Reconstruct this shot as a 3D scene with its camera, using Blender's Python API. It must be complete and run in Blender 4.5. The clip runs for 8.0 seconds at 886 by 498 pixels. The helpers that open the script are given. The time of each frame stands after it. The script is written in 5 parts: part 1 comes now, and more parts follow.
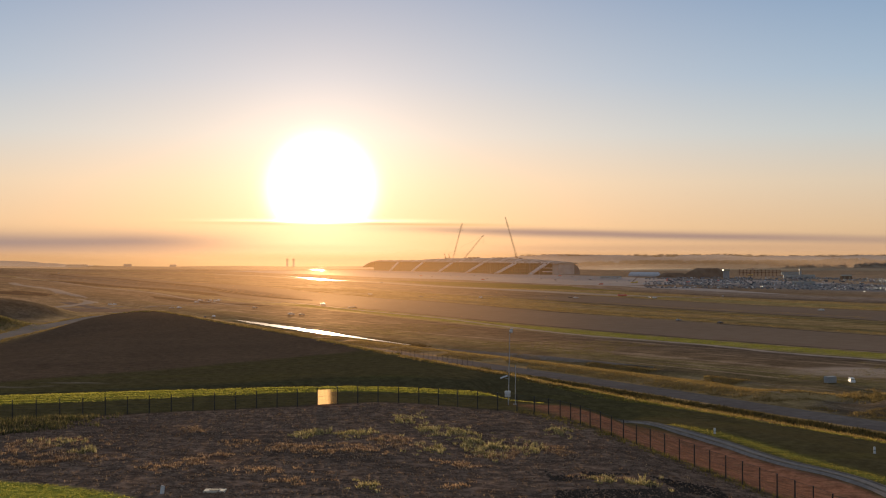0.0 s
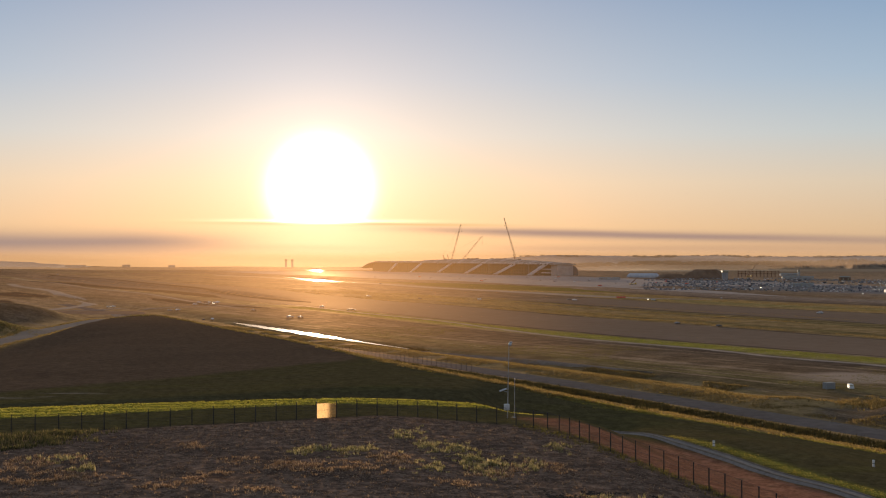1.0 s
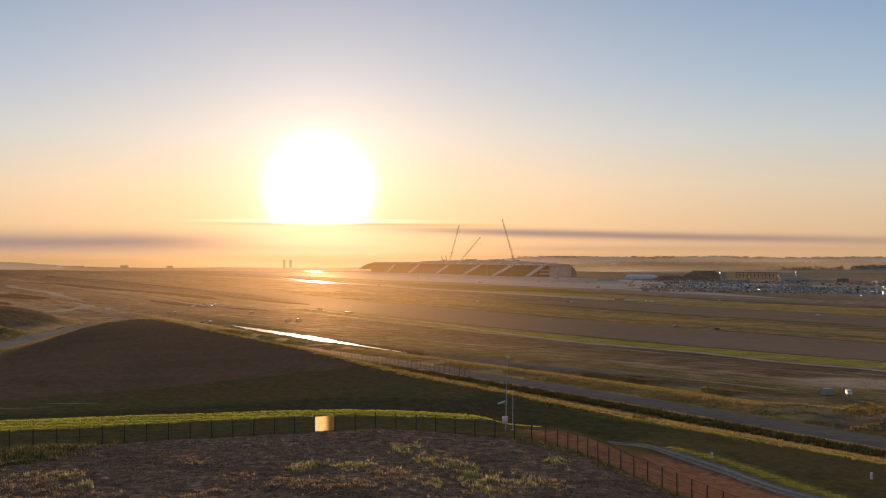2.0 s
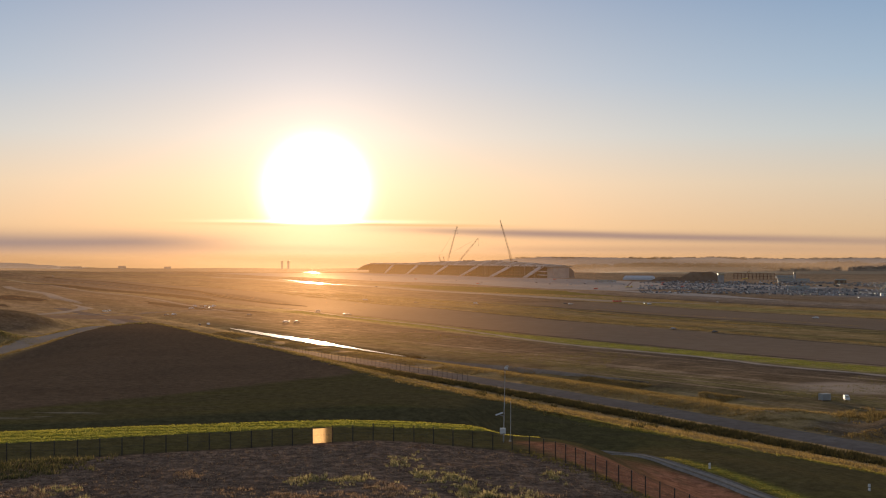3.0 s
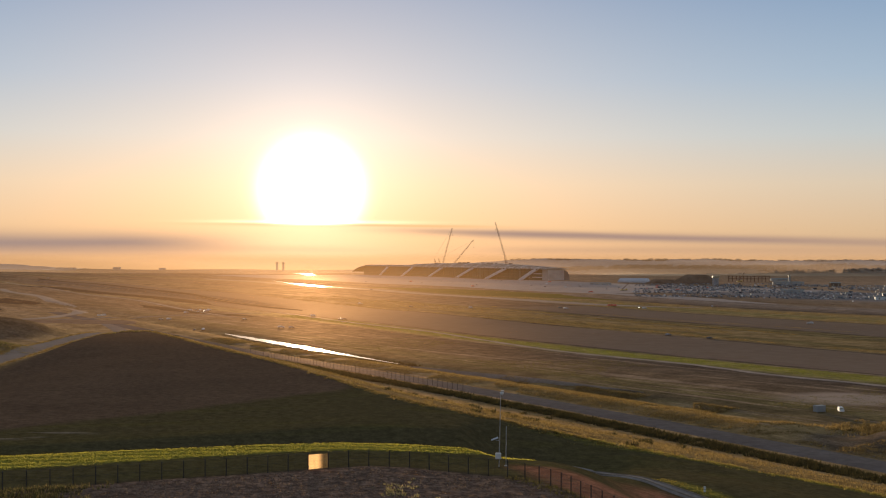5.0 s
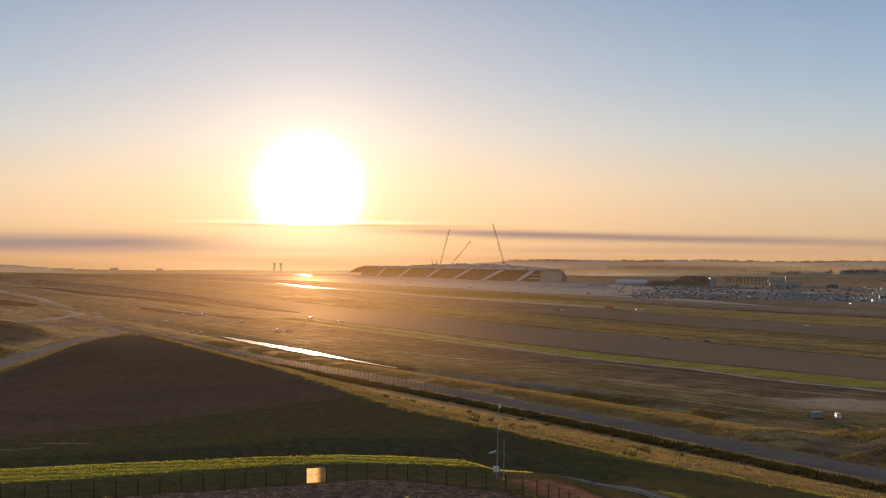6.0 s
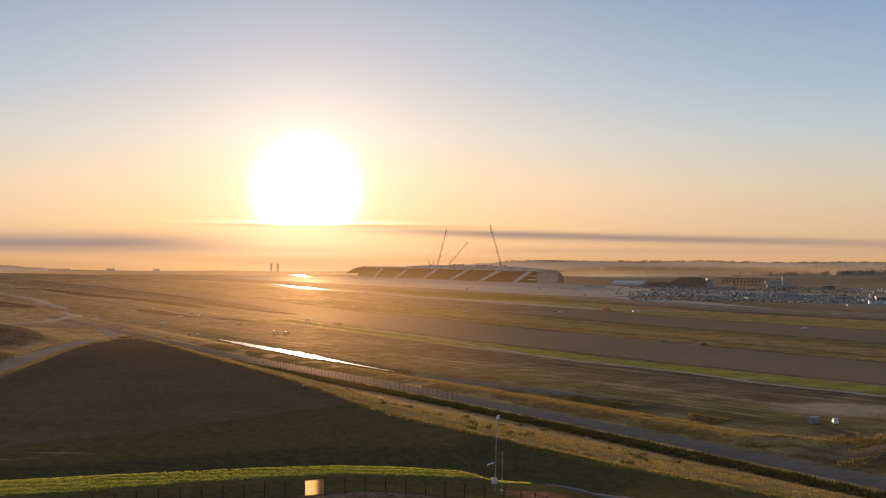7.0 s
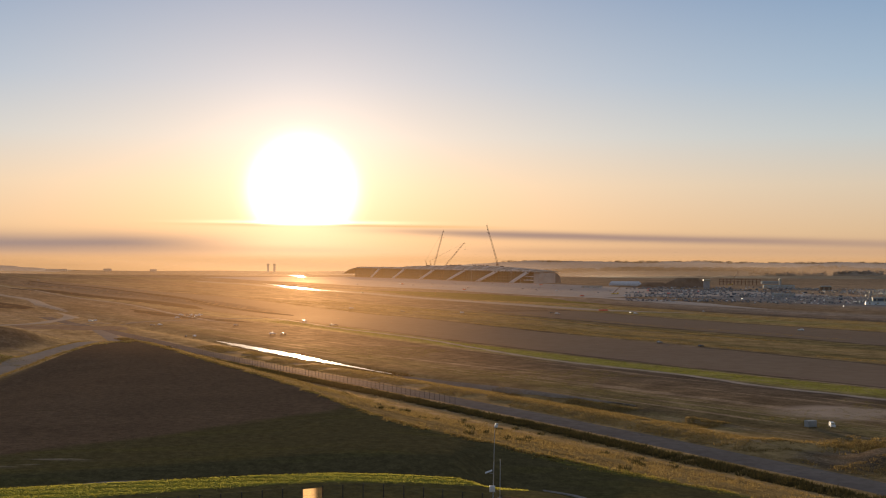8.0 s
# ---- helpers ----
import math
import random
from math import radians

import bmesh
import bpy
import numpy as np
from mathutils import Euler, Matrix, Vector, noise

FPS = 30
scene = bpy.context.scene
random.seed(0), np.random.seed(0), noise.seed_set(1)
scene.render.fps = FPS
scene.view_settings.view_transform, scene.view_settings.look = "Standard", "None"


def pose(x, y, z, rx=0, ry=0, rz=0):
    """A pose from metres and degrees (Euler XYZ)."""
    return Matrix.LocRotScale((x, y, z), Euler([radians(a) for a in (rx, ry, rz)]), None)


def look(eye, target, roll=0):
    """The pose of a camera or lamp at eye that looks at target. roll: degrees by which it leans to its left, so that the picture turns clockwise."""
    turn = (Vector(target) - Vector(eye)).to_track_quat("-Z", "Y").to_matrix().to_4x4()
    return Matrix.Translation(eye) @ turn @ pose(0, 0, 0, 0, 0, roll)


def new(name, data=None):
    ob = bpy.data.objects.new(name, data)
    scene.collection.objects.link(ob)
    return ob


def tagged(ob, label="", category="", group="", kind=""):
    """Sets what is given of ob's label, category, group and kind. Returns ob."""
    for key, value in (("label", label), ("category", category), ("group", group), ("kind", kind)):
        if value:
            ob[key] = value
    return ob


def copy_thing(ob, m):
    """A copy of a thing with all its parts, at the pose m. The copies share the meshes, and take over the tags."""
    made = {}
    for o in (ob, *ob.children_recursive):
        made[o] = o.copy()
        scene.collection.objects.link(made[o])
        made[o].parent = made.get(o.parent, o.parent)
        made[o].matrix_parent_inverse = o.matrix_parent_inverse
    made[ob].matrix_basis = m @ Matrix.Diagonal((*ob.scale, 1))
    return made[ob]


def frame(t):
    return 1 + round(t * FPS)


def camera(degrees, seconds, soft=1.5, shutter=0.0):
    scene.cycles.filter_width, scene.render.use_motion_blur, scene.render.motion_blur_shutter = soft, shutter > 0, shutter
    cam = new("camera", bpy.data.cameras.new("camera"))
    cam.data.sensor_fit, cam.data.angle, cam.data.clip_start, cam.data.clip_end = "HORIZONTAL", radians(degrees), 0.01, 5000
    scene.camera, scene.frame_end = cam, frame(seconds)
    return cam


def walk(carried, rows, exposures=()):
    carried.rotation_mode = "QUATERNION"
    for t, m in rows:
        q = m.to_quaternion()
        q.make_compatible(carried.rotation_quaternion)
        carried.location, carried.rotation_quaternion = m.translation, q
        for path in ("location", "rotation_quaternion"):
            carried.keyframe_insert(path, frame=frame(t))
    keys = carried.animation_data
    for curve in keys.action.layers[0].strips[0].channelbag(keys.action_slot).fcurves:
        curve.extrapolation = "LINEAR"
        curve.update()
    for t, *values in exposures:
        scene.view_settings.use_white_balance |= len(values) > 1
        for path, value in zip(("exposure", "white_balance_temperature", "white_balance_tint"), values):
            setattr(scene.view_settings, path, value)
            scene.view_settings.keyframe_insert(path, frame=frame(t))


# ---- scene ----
F_LENS = 38.7
CAM_Z = 46.0
cam = camera(F_LENS, 8.0, soft=1.15)
# seconds, drift right, drift ahead, rise, turn to the right, pitch, lean
PATH = [
    (0.0, 0.0, 0.0, 0.0, 0.0, 0.256, 0.0),
    (0.5, -0.03, 0.0, 0.915, 0.027, 0.260, 0.014),
    (1.0, -0.06, 0.03, 1.862, 0.058, 0.266, 0.026),
    (1.5, -0.08, 0.05, 2.769, 0.097, 0.274, 0.036),
    (3.0, -0.08, 0.06, 5.246, 0.235, 0.298, 0.071),
    (3.5, -0.10, 0.05, 6.030, 0.286, 0.306, 0.087),
    (4.0, -0.13, 0.00, 6.872, 0.343, 0.312, 0.103),
    (4.5, -0.17, -0.10, 7.830, 0.403, 0.320, 0.120),
    (6.0, -0.30, -0.36, 10.713, 0.577, 0.342, 0.174),
    (6.5, -0.39, -0.42, 11.640, 0.642, 0.350, 0.191),
    (7.0, -0.52, -0.47, 12.390, 0.716, 0.355, 0.204),
    (7.5, -0.64, -0.50, 13.010, 0.792, 0.356, 0.214),
    (8.0, -0.70, -0.50, 13.550, 0.862, 0.354, 0.222),
]
walk(cam, [(t, pose(x, y, CAM_Z + z, 0, 0, -w) @ pose(0, 0, 0, 90 + p) @ pose(0, 0, 0, 0, 0, r))
           for t, x, y, z, w, p, r in PATH])


# ---- node arithmetic ----
class N:
    """A socket of a node tree with arithmetic."""
    tree = None

    def __init__(self, s):
        self.s = s

    @staticmethod
    def node(kind, **props):
        n = N.tree.nodes.new(kind)
        for k, v in props.items():
            if k == "op":
                n.operation = v
        return n

    @staticmethod
    def plug(a, sock):
        if isinstance(a, N):
            N.tree.links.new(a.s, sock)
        else:
            sock.default_value = a

    @staticmethod
    def m(op, *args, clamp=False):
        n = N.node("ShaderNodeMath", op=op)
        n.use_clamp = clamp
        for i, a in enumerate(args):
            N.plug(a, n.inputs[i])
        return N(n.outputs[0])

    def __add__(self, o): return N.m("ADD", self, o)
    def __radd__(self, o): return N.m("ADD", o, self)
    def __sub__(self, o): return N.m("SUBTRACT", self, o)
    def __rsub__(self, o): return N.m("SUBTRACT", o, self)
    def __mul__(self, o): return N.m("MULTIPLY", self, o)
    def __rmul__(self, o): return N.m("MULTIPLY", o, self)
    def __truediv__(self, o): return N.m("DIVIDE", self, o)


def step(a, b, v):
    n = N.node("ShaderNodeMapRange")
    n.interpolation_type = "SMOOTHSTEP"
    N.plug(v, n.inputs[0])
    n.inputs[1].default_value, n.inputs[2].default_value = (a, b) if a < b else (b, a)
    n.inputs[3].default_value, n.inputs[4].default_value = (0, 1) if a < b else (1, 0)
    return N(n.outputs[0])


def bump_at(c, w, v):
    """A bell round c."""
    d = (v - c) * (1.0 / w)
    return N.m("EXPONENT", d * d * -1.0)


def mix(f, a, b):
    n = N.node("ShaderNodeMix")
    n.data_type = "RGBA"
    N.plug(f, n.inputs[0])
    for v, s in ((a, n.inputs[6]), (b, n.inputs[7])):
        N.plug(v if isinstance(v, N) else (*v, 1.0), s)
    return N(n.outputs[2])


def add_light(f, a, b):
    """Colour a plus f times colour b."""
    n = N.node("ShaderNodeMix")
    n.data_type, n.blend_type, n.clamp_result = "RGBA", "ADD", False
    n.clamp_factor = False
    N.plug(f, n.inputs[0])
    for v, s in ((a, n.inputs[6]), (b, n.inputs[7])):
        N.plug(v if isinstance(v, N) else (*v, 1.0), s)
    return N(n.outputs[2])


def shade(c, v):
    """Colour c scaled by v."""
    n = N.node("ShaderNodeVectorMath")
    n.operation = "SCALE"
    N.plug(c, n.inputs[0])
    N.plug(v, n.inputs["Scale"])
    return N(n.outputs[0])


def ramp(v, stops):
    n = N.node("ShaderNodeValToRGB")
    N.plug(v, n.inputs[0])
    el = n.color_ramp.elements
    while len(el) < len(stops):
        el.new(0.5)
    for e, (p, c) in zip(el, stops):
        e.position, e.color = p, (*c, 1.0)
    return N(n.outputs[0])


def grain(scale, vec=None, detail=4.0, rough=0.55, stretch=None, distort=0.0):
    n = N.node("ShaderNodeTexNoise")
    n.inputs["Scale"].default_value = scale
    n.inputs["Detail"].default_value = detail
    n.inputs["Roughness"].default_value = rough
    n.inputs["Distortion"].default_value = distort
    if stretch is not None:
        mp = N.node("ShaderNodeMapping")
        mp.vector_type = "TEXTURE"                    # turned first, then drawn out
        mp.inputs["Rotation"].default_value = (0, 0, -stretch[3] if len(stretch) > 3 else 0)
        mp.inputs["Scale"].default_value = [1 / v for v in stretch[:3]]
        N.plug(vec, mp.inputs[0])
        vec = N(mp.outputs[0])
    if vec is not None:
        N.plug(vec, n.inputs["Vector"])
    return N(n.outputs[0])


def position():
    return N(N.node("ShaderNodeNewGeometry").outputs["Position"])


def xyz(v):
    n = N.node("ShaderNodeSeparateXYZ")
    N.plug(v, n.inputs[0])
    return [N(o) for o in n.outputs]


def srgb(r, g, b):
    return tuple((c / 255 / 12.92 if c <= 10 else ((c / 255 + 0.055) / 1.055) ** 2.4) for c in (r, g, b))


# ---- sky, sun and exposure ----
SUN_AZ, SUN_EL = radians(-5.50), radians(2.94)
sun_way = Vector((math.sin(SUN_AZ) * math.cos(SUN_EL), math.cos(SUN_AZ) * math.cos(SUN_EL), math.sin(SUN_EL)))
world = bpy.data.worlds.new("sky")
scene.world = world
world.use_nodes = True
N.tree = world.node_tree
N.tree.nodes.clear()
view = N(N.node("ShaderNodeTexCoord").outputs["Generated"])
vx, vy, vz = xyz(view)
az = N.m("ARCTAN2", vx, vy)
dot = N.node("ShaderNodeVectorMath")
dot.operation = "DOT_PRODUCT"
N.plug(view, dot.inputs[0])
dot.inputs[1].default_value = sun_way
off = N.m("ARCCOSINE", N.m("MINIMUM", N(dot.outputs["Value"]), 1.0)) * 57.2958
nishita = N.node("ShaderNodeTexSky")
nishita.sky_type, nishita.sun_disc = "NISHITA", False
nishita.sun_elevation, nishita.sun_rotation = SUN_EL, SUN_AZ
nishita.air_density, nishita.dust_density = 1.0, 2.0
# clear air by height: peach at the horizon, then pale, then blue
air = ramp(N.m("MULTIPLY", vz, 1.6, clamp=True), [
    (0.0, srgb(204, 166, 130)), (0.035, srgb(208, 181, 148)), (0.09, srgb(204, 192, 174)), (0.15, srgb(180, 192, 198)),
    (0.22, srgb(152, 177, 200)), (0.33, srgb(120, 152, 187)), (0.6, srgb(128, 146, 172)), (1.0, srgb(134, 146, 166))])
sky = add_light(0.012, air, N(nishita.outputs[0]))
# aureole of the low sun in damp air
wide = N.m("EXPONENT", off * (-1 / 9.0))
mid = N.m("EXPONENT", off * off * (-1 / 14.0))
core = N.m("EXPONENT", N.m("POWER", off * (1 / 1.9), 3.4) * -1.0)
sky = add_light(wide * 0.30, sky, (0.54, 0.43, 0.34))
sky = add_light(mid * 0.36, sky, (1.0, 0.71, 0.55))
sky = add_light(core * 6.0 * step(0.0232, 0.0256, vz), sky, (1.0, 0.86, 0.6))
sky = add_light(bump_at(0.0266, 0.0014, vz) * bump_at(SUN_AZ, 0.062, az) * 0.9, sky, (1.0, 0.84, 0.55))
# flat cloud bars low over the horizon
wave = grain(5.0, view, 3.0, stretch=(1.0, 1.0, 14.0)) - 0.5
shift = vz + wave * 0.004
bar_a = bump_at(0.0090, 0.0080, shift) * step(-0.11, -0.25, az)
bar_b = bump_at(0.0168, 0.0031, shift + (az - 0.1) * 0.025) * step(-0.10, 0.08, az) * (0.65 + 0.35 * step(0.36, 0.2, az))
bar_c = bump_at(0.0238, 0.0012, shift + az * 0.008) * step(-0.24, -0.1, az) * step(0.1, -0.02, az)
bar_d = bump_at(0.0050, 0.0030, shift) * (step(0.0, 0.1, az) + step(0.0, -0.1, az) * 0.5)
sky = mix(bar_a * 0.9, sky, srgb(156, 136, 132))
sky = mix(bar_b * 0.95, sky, srgb(170, 142, 130))
sky = mix(bar_c * 0.6, sky, srgb(232, 182, 120))
sky = mix(bar_d * 0.55, sky, srgb(205, 164, 130))
# mist below eye level
sky = mix(step(0.004, -0.004, vz) * 0.6, sky, srgb(226, 172, 112))
back = N.node("ShaderNodeBackground")
N.plug(sky, back.inputs[0])
back.inputs[1].default_value = 1.0
out = N.node("ShaderNodeOutputWorld")
N.tree.links.new(back.outputs[0], out.inputs[0])

lamp = bpy.data.lights.new("sun", "SUN")
lamp.energy, lamp.angle, lamp.color = 5.0, radians(0.6), (1.0, 0.77, 0.50)
sun = new("sun", lamp)
sun.matrix_world = look((0, 0, 300), Vector((0, 0, 300)) - sun_way)
scene.view_settings.exposure = 0.0


# ---- materials ----
def material(name, build):
    """build() returns colour, roughness, relief height (or None), relief strength, relief distance and more inputs."""
    mat = bpy.data.materials.new(name)
    mat.use_nodes = True
    N.tree = mat.node_tree
    N.tree.nodes.clear()
    o = build()
    bs = N.node("ShaderNodeBsdfPrincipled")
    c = o["color"]
    N.plug(c if isinstance(c, N) else (*c, 1.0), bs.inputs["Base Color"])
    N.plug(o.get("rough", 0.8), bs.inputs["Roughness"])
    N.plug(o.get("metal", 0.0), bs.inputs["Metallic"])
    N.plug(o.get("spec", 0.5), bs.inputs["Specular IOR Level"])
    if "tint" in o:
        bs.inputs["Specular Tint"].default_value = (*o["tint"], 1.0)
    if "sheen" in o:
        N.plug(o["sheen"], bs.inputs["Sheen Weight"])
        bs.inputs["Sheen Roughness"].default_value = 0.5
        bs.inputs["Sheen Tint"].default_value = (1.0, 0.75, 0.5, 1.0)
    if "relief" in o:
        b = N.node("ShaderNodeBump")
        b.inputs["Strength"].default_value = o.get("strength", 0.5)
        b.inputs["Distance"].default_value = o.get("depth", 0.1)
        N.plug(o["relief"], b.inputs["Height"])
        N.tree.links.new(b.outputs[0], bs.inputs["Normal"])
    last = bs.outputs[0]
    # gloss tinted orange, so the golden haze glow is put into the surface
    if "glaze" in o:
        gl = N.node("ShaderNodeBsdfGlossy")
        gl.inputs["Color"].default_value = (1.0, 0.66, 0.38, 1.0)
        gl.inputs["Roughness"].default_value = o["glaze_rough"]
        mx = N.node("ShaderNodeMixShader")
        N.plug(o["glaze"], mx.inputs[0])
        N.tree.links.new(last, mx.inputs[1])
        N.tree.links.new(gl.outputs[0], mx.inputs[2])
        last = mx.outputs[0]
    if "through" in o:
        tr = N.node("ShaderNodeBsdfTranslucent")
        N.plug(c if isinstance(c, N) else (*c, 1.0), tr.inputs[0])
        mx = N.node("ShaderNodeMixShader")
        mx.inputs[0].default_value = o["through"]
        N.tree.links.new(last, mx.inputs[1])
        N.tree.links.new(tr.outputs[0], mx.inputs[2])
        last = mx.outputs[0]
    if "clear" in o:
        cl = N.node("ShaderNodeBsdfTransparent")
        mx = N.node("ShaderNodeMixShader")
        N.plug(o["clear"], mx.inputs[0])
        N.tree.links.new(last, mx.inputs[1])
        N.tree.links.new(cl.outputs[0], mx.inputs[2])
        last = mx.outputs[0]
    if "glow" in o:
        N.plug((*o["glow"], 1.0), bs.inputs["Emission Color"])
        bs.inputs["Emission Strength"].default_value = o.get("watts", 1.0)
    mo = N.node("ShaderNodeOutputMaterial")
    N.tree.links.new(last, mo.inputs[0])
    return mat


def attr(name):
    n = N.node("ShaderNodeAttribute")
    n.attribute_name = name
    return N(n.outputs["Fac"])


# the airfield lies in bars across this direction
ALONG, ACROSS = (0.46, -0.888), (0.888, 0.46)


def ground_look():
    p = position()
    px, py, pz = xyz(p)
    turn = math.atan2(ALONG[1], ALONG[0])
    big = grain(0.012, p, 5.0)
    streak = grain(0.05, p, 5.0, stretch=(0.12, 1.0, 1.0, -turn))
    fine = grain(0.6, p, 6.0, 0.65)
    fines = grain(2.2, p, 4.0, 0.7)
    s = px * ACROSS[0] + py * ACROSS[1] + (streak - 0.5) * 7.0 + (big - 0.5) * 9.0 + (fine - 0.5) * 4.0
    brown, dark, tan_, green = (0.13, 0.085, 0.048), (0.072, 0.056, 0.045), (0.23, 0.148, 0.056), (0.145, 0.148, 0.026)
    gold, grey, pale, olive = (0.175, 0.122, 0.042), (0.15, 0.135, 0.125), (0.23, 0.19, 0.165), (0.095, 0.082, 0.026)
    stops = [(200, tan_), (268, gold), (286, gold), (292, (0.075, 0.066, 0.032)), (312, (0.10, 0.09, 0.032)), (330, (0.115, 0.078, 0.046)),
             (393, dark), (402, green), (427, green), (430, dark), (552, dark), (556, gold), (584, olive), (590, gold), (628, gold), (634, olive), (664, (0.11, 0.09, 0.032)), (668, dark), (792, dark),
             (797, gold), (840, (0.14, 0.135, 0.03)), (920, gold), (930, dark), (1010, grey), (1060, brown), (1220, grey), (1500, (0.19, 0.145, 0.105))]
    plain = ramp((s - 200.0) * (1 / 1300.0), [((a - 200) / 1300, c) for a, c in stops])
    scar = grain(0.02, p, 6.0, 0.6, stretch=(0.3, 1.0, 1.0, -turn), distort=0.6)
    plain = mix(step(0.54, 0.70, scar) * 0.45, plain, (0.115, 0.078, 0.046))
    plain = mix(step(0.44, 0.30, scar) * 0.35, plain, (0.13, 0.10, 0.036))
    plain = mix(step(0.55, 0.75, big) * 0.5, plain, (0.072, 0.055, 0.038))
    tyre = grain(0.18, p, 3.0, 0.5, stretch=(0.02, 1.0, 1.0, -turn - 0.05))
    plain = mix(step(0.58, 0.64, tyre) * 0.6, plain, (0.20, 0.15, 0.11))
    rut = grain(0.11, p, 4.0, 0.6, stretch=(0.012, 1.0, 1.0, -turn))
    plain = mix(step(0.58, 0.68, rut) * 0.3, plain, (0.05, 0.038, 0.028))
    # brown earthworks towards the far end of the field, lightened in colour for haze
    far_haze = step(850.0, 1900.0, py - px * 1.25 + (big - 0.5) * 700.0)
    sandy = mix(step(0.35, 0.65, streak), (0.125, 0.08, 0.05), (0.20, 0.13, 0.08))
    sandy = mix(step(0.50, 0.62, scar) * 0.8, sandy, (0.085, 0.058, 0.038))
    plain = mix(far_haze * 0.75, shade(plain, 1.0 + 0.3 * far_haze), sandy)
    # the hill: soils and turf
    soil = mix(step(0.35, 0.7, fine), (0.122, 0.078, 0.054), (0.22, 0.138, 0.092))
    soil = mix(step(0.60, 0.72, fines) * 0.6, soil, (0.25, 0.19, 0.145))
    soil = mix(step(0.52, 0.66, grain(0.09, p, 5.0)) * 0.6, soil, (0.075, 0.05, 0.036))
    soil = mix(step(0.56, 0.68, grain(0.16, p, 6.0, 0.65)) * 0.5, soil, (0.16, 0.085, 0.05))
    turf = mix(fines, (0.14, 0.13, 0.02), (0.28, 0.24, 0.045))
    mown = grain(0.9, p, 3.0, 0.5, stretch=(0.05, 1.0, 1.0, 0.12))
    turf = mix(step(0.5, 0.62, mown) * 0.6, turf, (0.06, 0.06, 0.014))
    darkturf = mix(grain(0.35, p, 5.0), (0.063, 0.049, 0.023), (0.105, 0.080, 0.036))
    darkturf = mix(step(0.5, 0.7, grain(0.11, p, 5.0, stretch=(0.25, 1.0, 1.0, -0.25))) * 0.5, darkturf, (0.10, 0.08, 0.026))
    bare = mix(grain(0.05, p, 6.0), (0.088, 0.057, 0.036), (0.138, 0.088, 0.054))
    bare = mix(step(0.6, 0.75, grain(0.25, p, 5.0)) * 0.5, bare, (0.07, 0.056, 0.03))
    red = mix(fine, (0.21, 0.085, 0.046), (0.37, 0.165, 0.09))
    red = mix(step(0.52, 0.68, grain(0.35, p, 5.0)) * 0.5, red, (0.16, 0.10, 0.05))
    strawy = mix(fine, (0.12, 0.078, 0.03), (0.25, 0.165, 0.062))
    hill = mix(step(0.25, 0.75, attr("bare") + (grain(0.07, p, 5.0) - 0.5) * 0.9), darkturf, bare)
    hill = mix(attr("turf"), hill, turf)
    hill = mix(attr("redsoil"), hill, red)
    hill = mix(attr("yard"), hill, soil)
    hill = mix(attr("lawn"), hill, mix(fines, (0.16, 0.165, 0.025), (0.30, 0.28, 0.05)))
    c = mix(attr("hill"), mix(attr("straw"), plain, strawy), hill)
    far = grain(0.035, p, 5.0, 0.6, stretch=(0.35, 1.0, 1.0, -turn))
    # dark gravelly spoil beside the haul road
    spoil = N.m("EXPONENT", (((px - 128.0) * (1 / 26.0)) * ((px - 128.0) * (1 / 26.0)) + ((py - 343.0) * (1 / 24.0)) * ((py - 343.0) * (1 / 24.0))) * -1.0)
    c = mix(step(0.2, 0.5, spoil + (fine - 0.5) * 0.5 + (far - 0.5) * 0.4) * (1.0 - attr("hill")) * 0.85, c, mix(step(0.45, 0.7, fines), (0.05, 0.042, 0.034), (0.12, 0.105, 0.09)))
    # dark soil of the far left bank, with its face's shade painted in
    bank = N.m("EXPONENT", (((px + 245.0) * (1 / 55.0)) * ((px + 245.0) * (1 / 55.0)) + ((py - 620.0) * (1 / 75.0)) * ((py - 620.0) * (1 / 75.0))) * -1.0)
    c = mix(step(0.25, 0.55, bank + (streak - 0.5) * 0.4) * 0.85, c, mix(fine, (0.055, 0.04, 0.028), (0.095, 0.068, 0.045)))
    # scraped streaks at the foot of the mound
    foot = N.m("EXPONENT", (((px + 76.0) * (1 / 20.0)) * ((px + 76.0) * (1 / 20.0)) + ((py - 226.0) * (1 / 9.0)) * ((py - 226.0) * (1 / 9.0))) * -1.0)
    c = mix(step(0.5, 0.6, grain(0.16, p, 5.0, 0.6, stretch=(0.25, 1.0, 1.0, 0.1))) * step(0.3, 0.7, foot) * 0.7, c, (0.21, 0.165, 0.12))
    # worn, clodded surface of the graded plain
    clod = grain(0.16, p, 6.0, 0.7, stretch=(0.35, 1.0, 1.0, -turn))
    c = shade(c, mix_value(1.0 - attr("hill"), 1.0, 0.74 + 0.52 * step(0.32, 0.68, clod)))
    mott = grain(0.05, p, 9.0, 0.72)
    c = shade(c, mix_value(1.0 - attr("hill"), 1.0, 0.70 + 0.36 * step(0.38, 0.62, mott)))
    c = shade(c, 0.62 + 0.5 * step(0.3, 0.75, fine) + 0.34 * step(0.35, 0.7, fines))
    # gravel scars beside the haul road
    spot = N.m("EXPONENT", (((px - 168.0) * (1 / 42.0)) * ((px - 168.0) * (1 / 42.0)) + ((py - 455.0) * (1 / 26.0)) * ((py - 455.0) * (1 / 26.0))) * -1.0)
    c = mix(step(0.44, 0.56, far) * step(0.2, 0.6, spot) * 0.8, c, (0.21, 0.188, 0.168))
    relief = fine * 0.6 + fines * 0.25 + big * 2.0
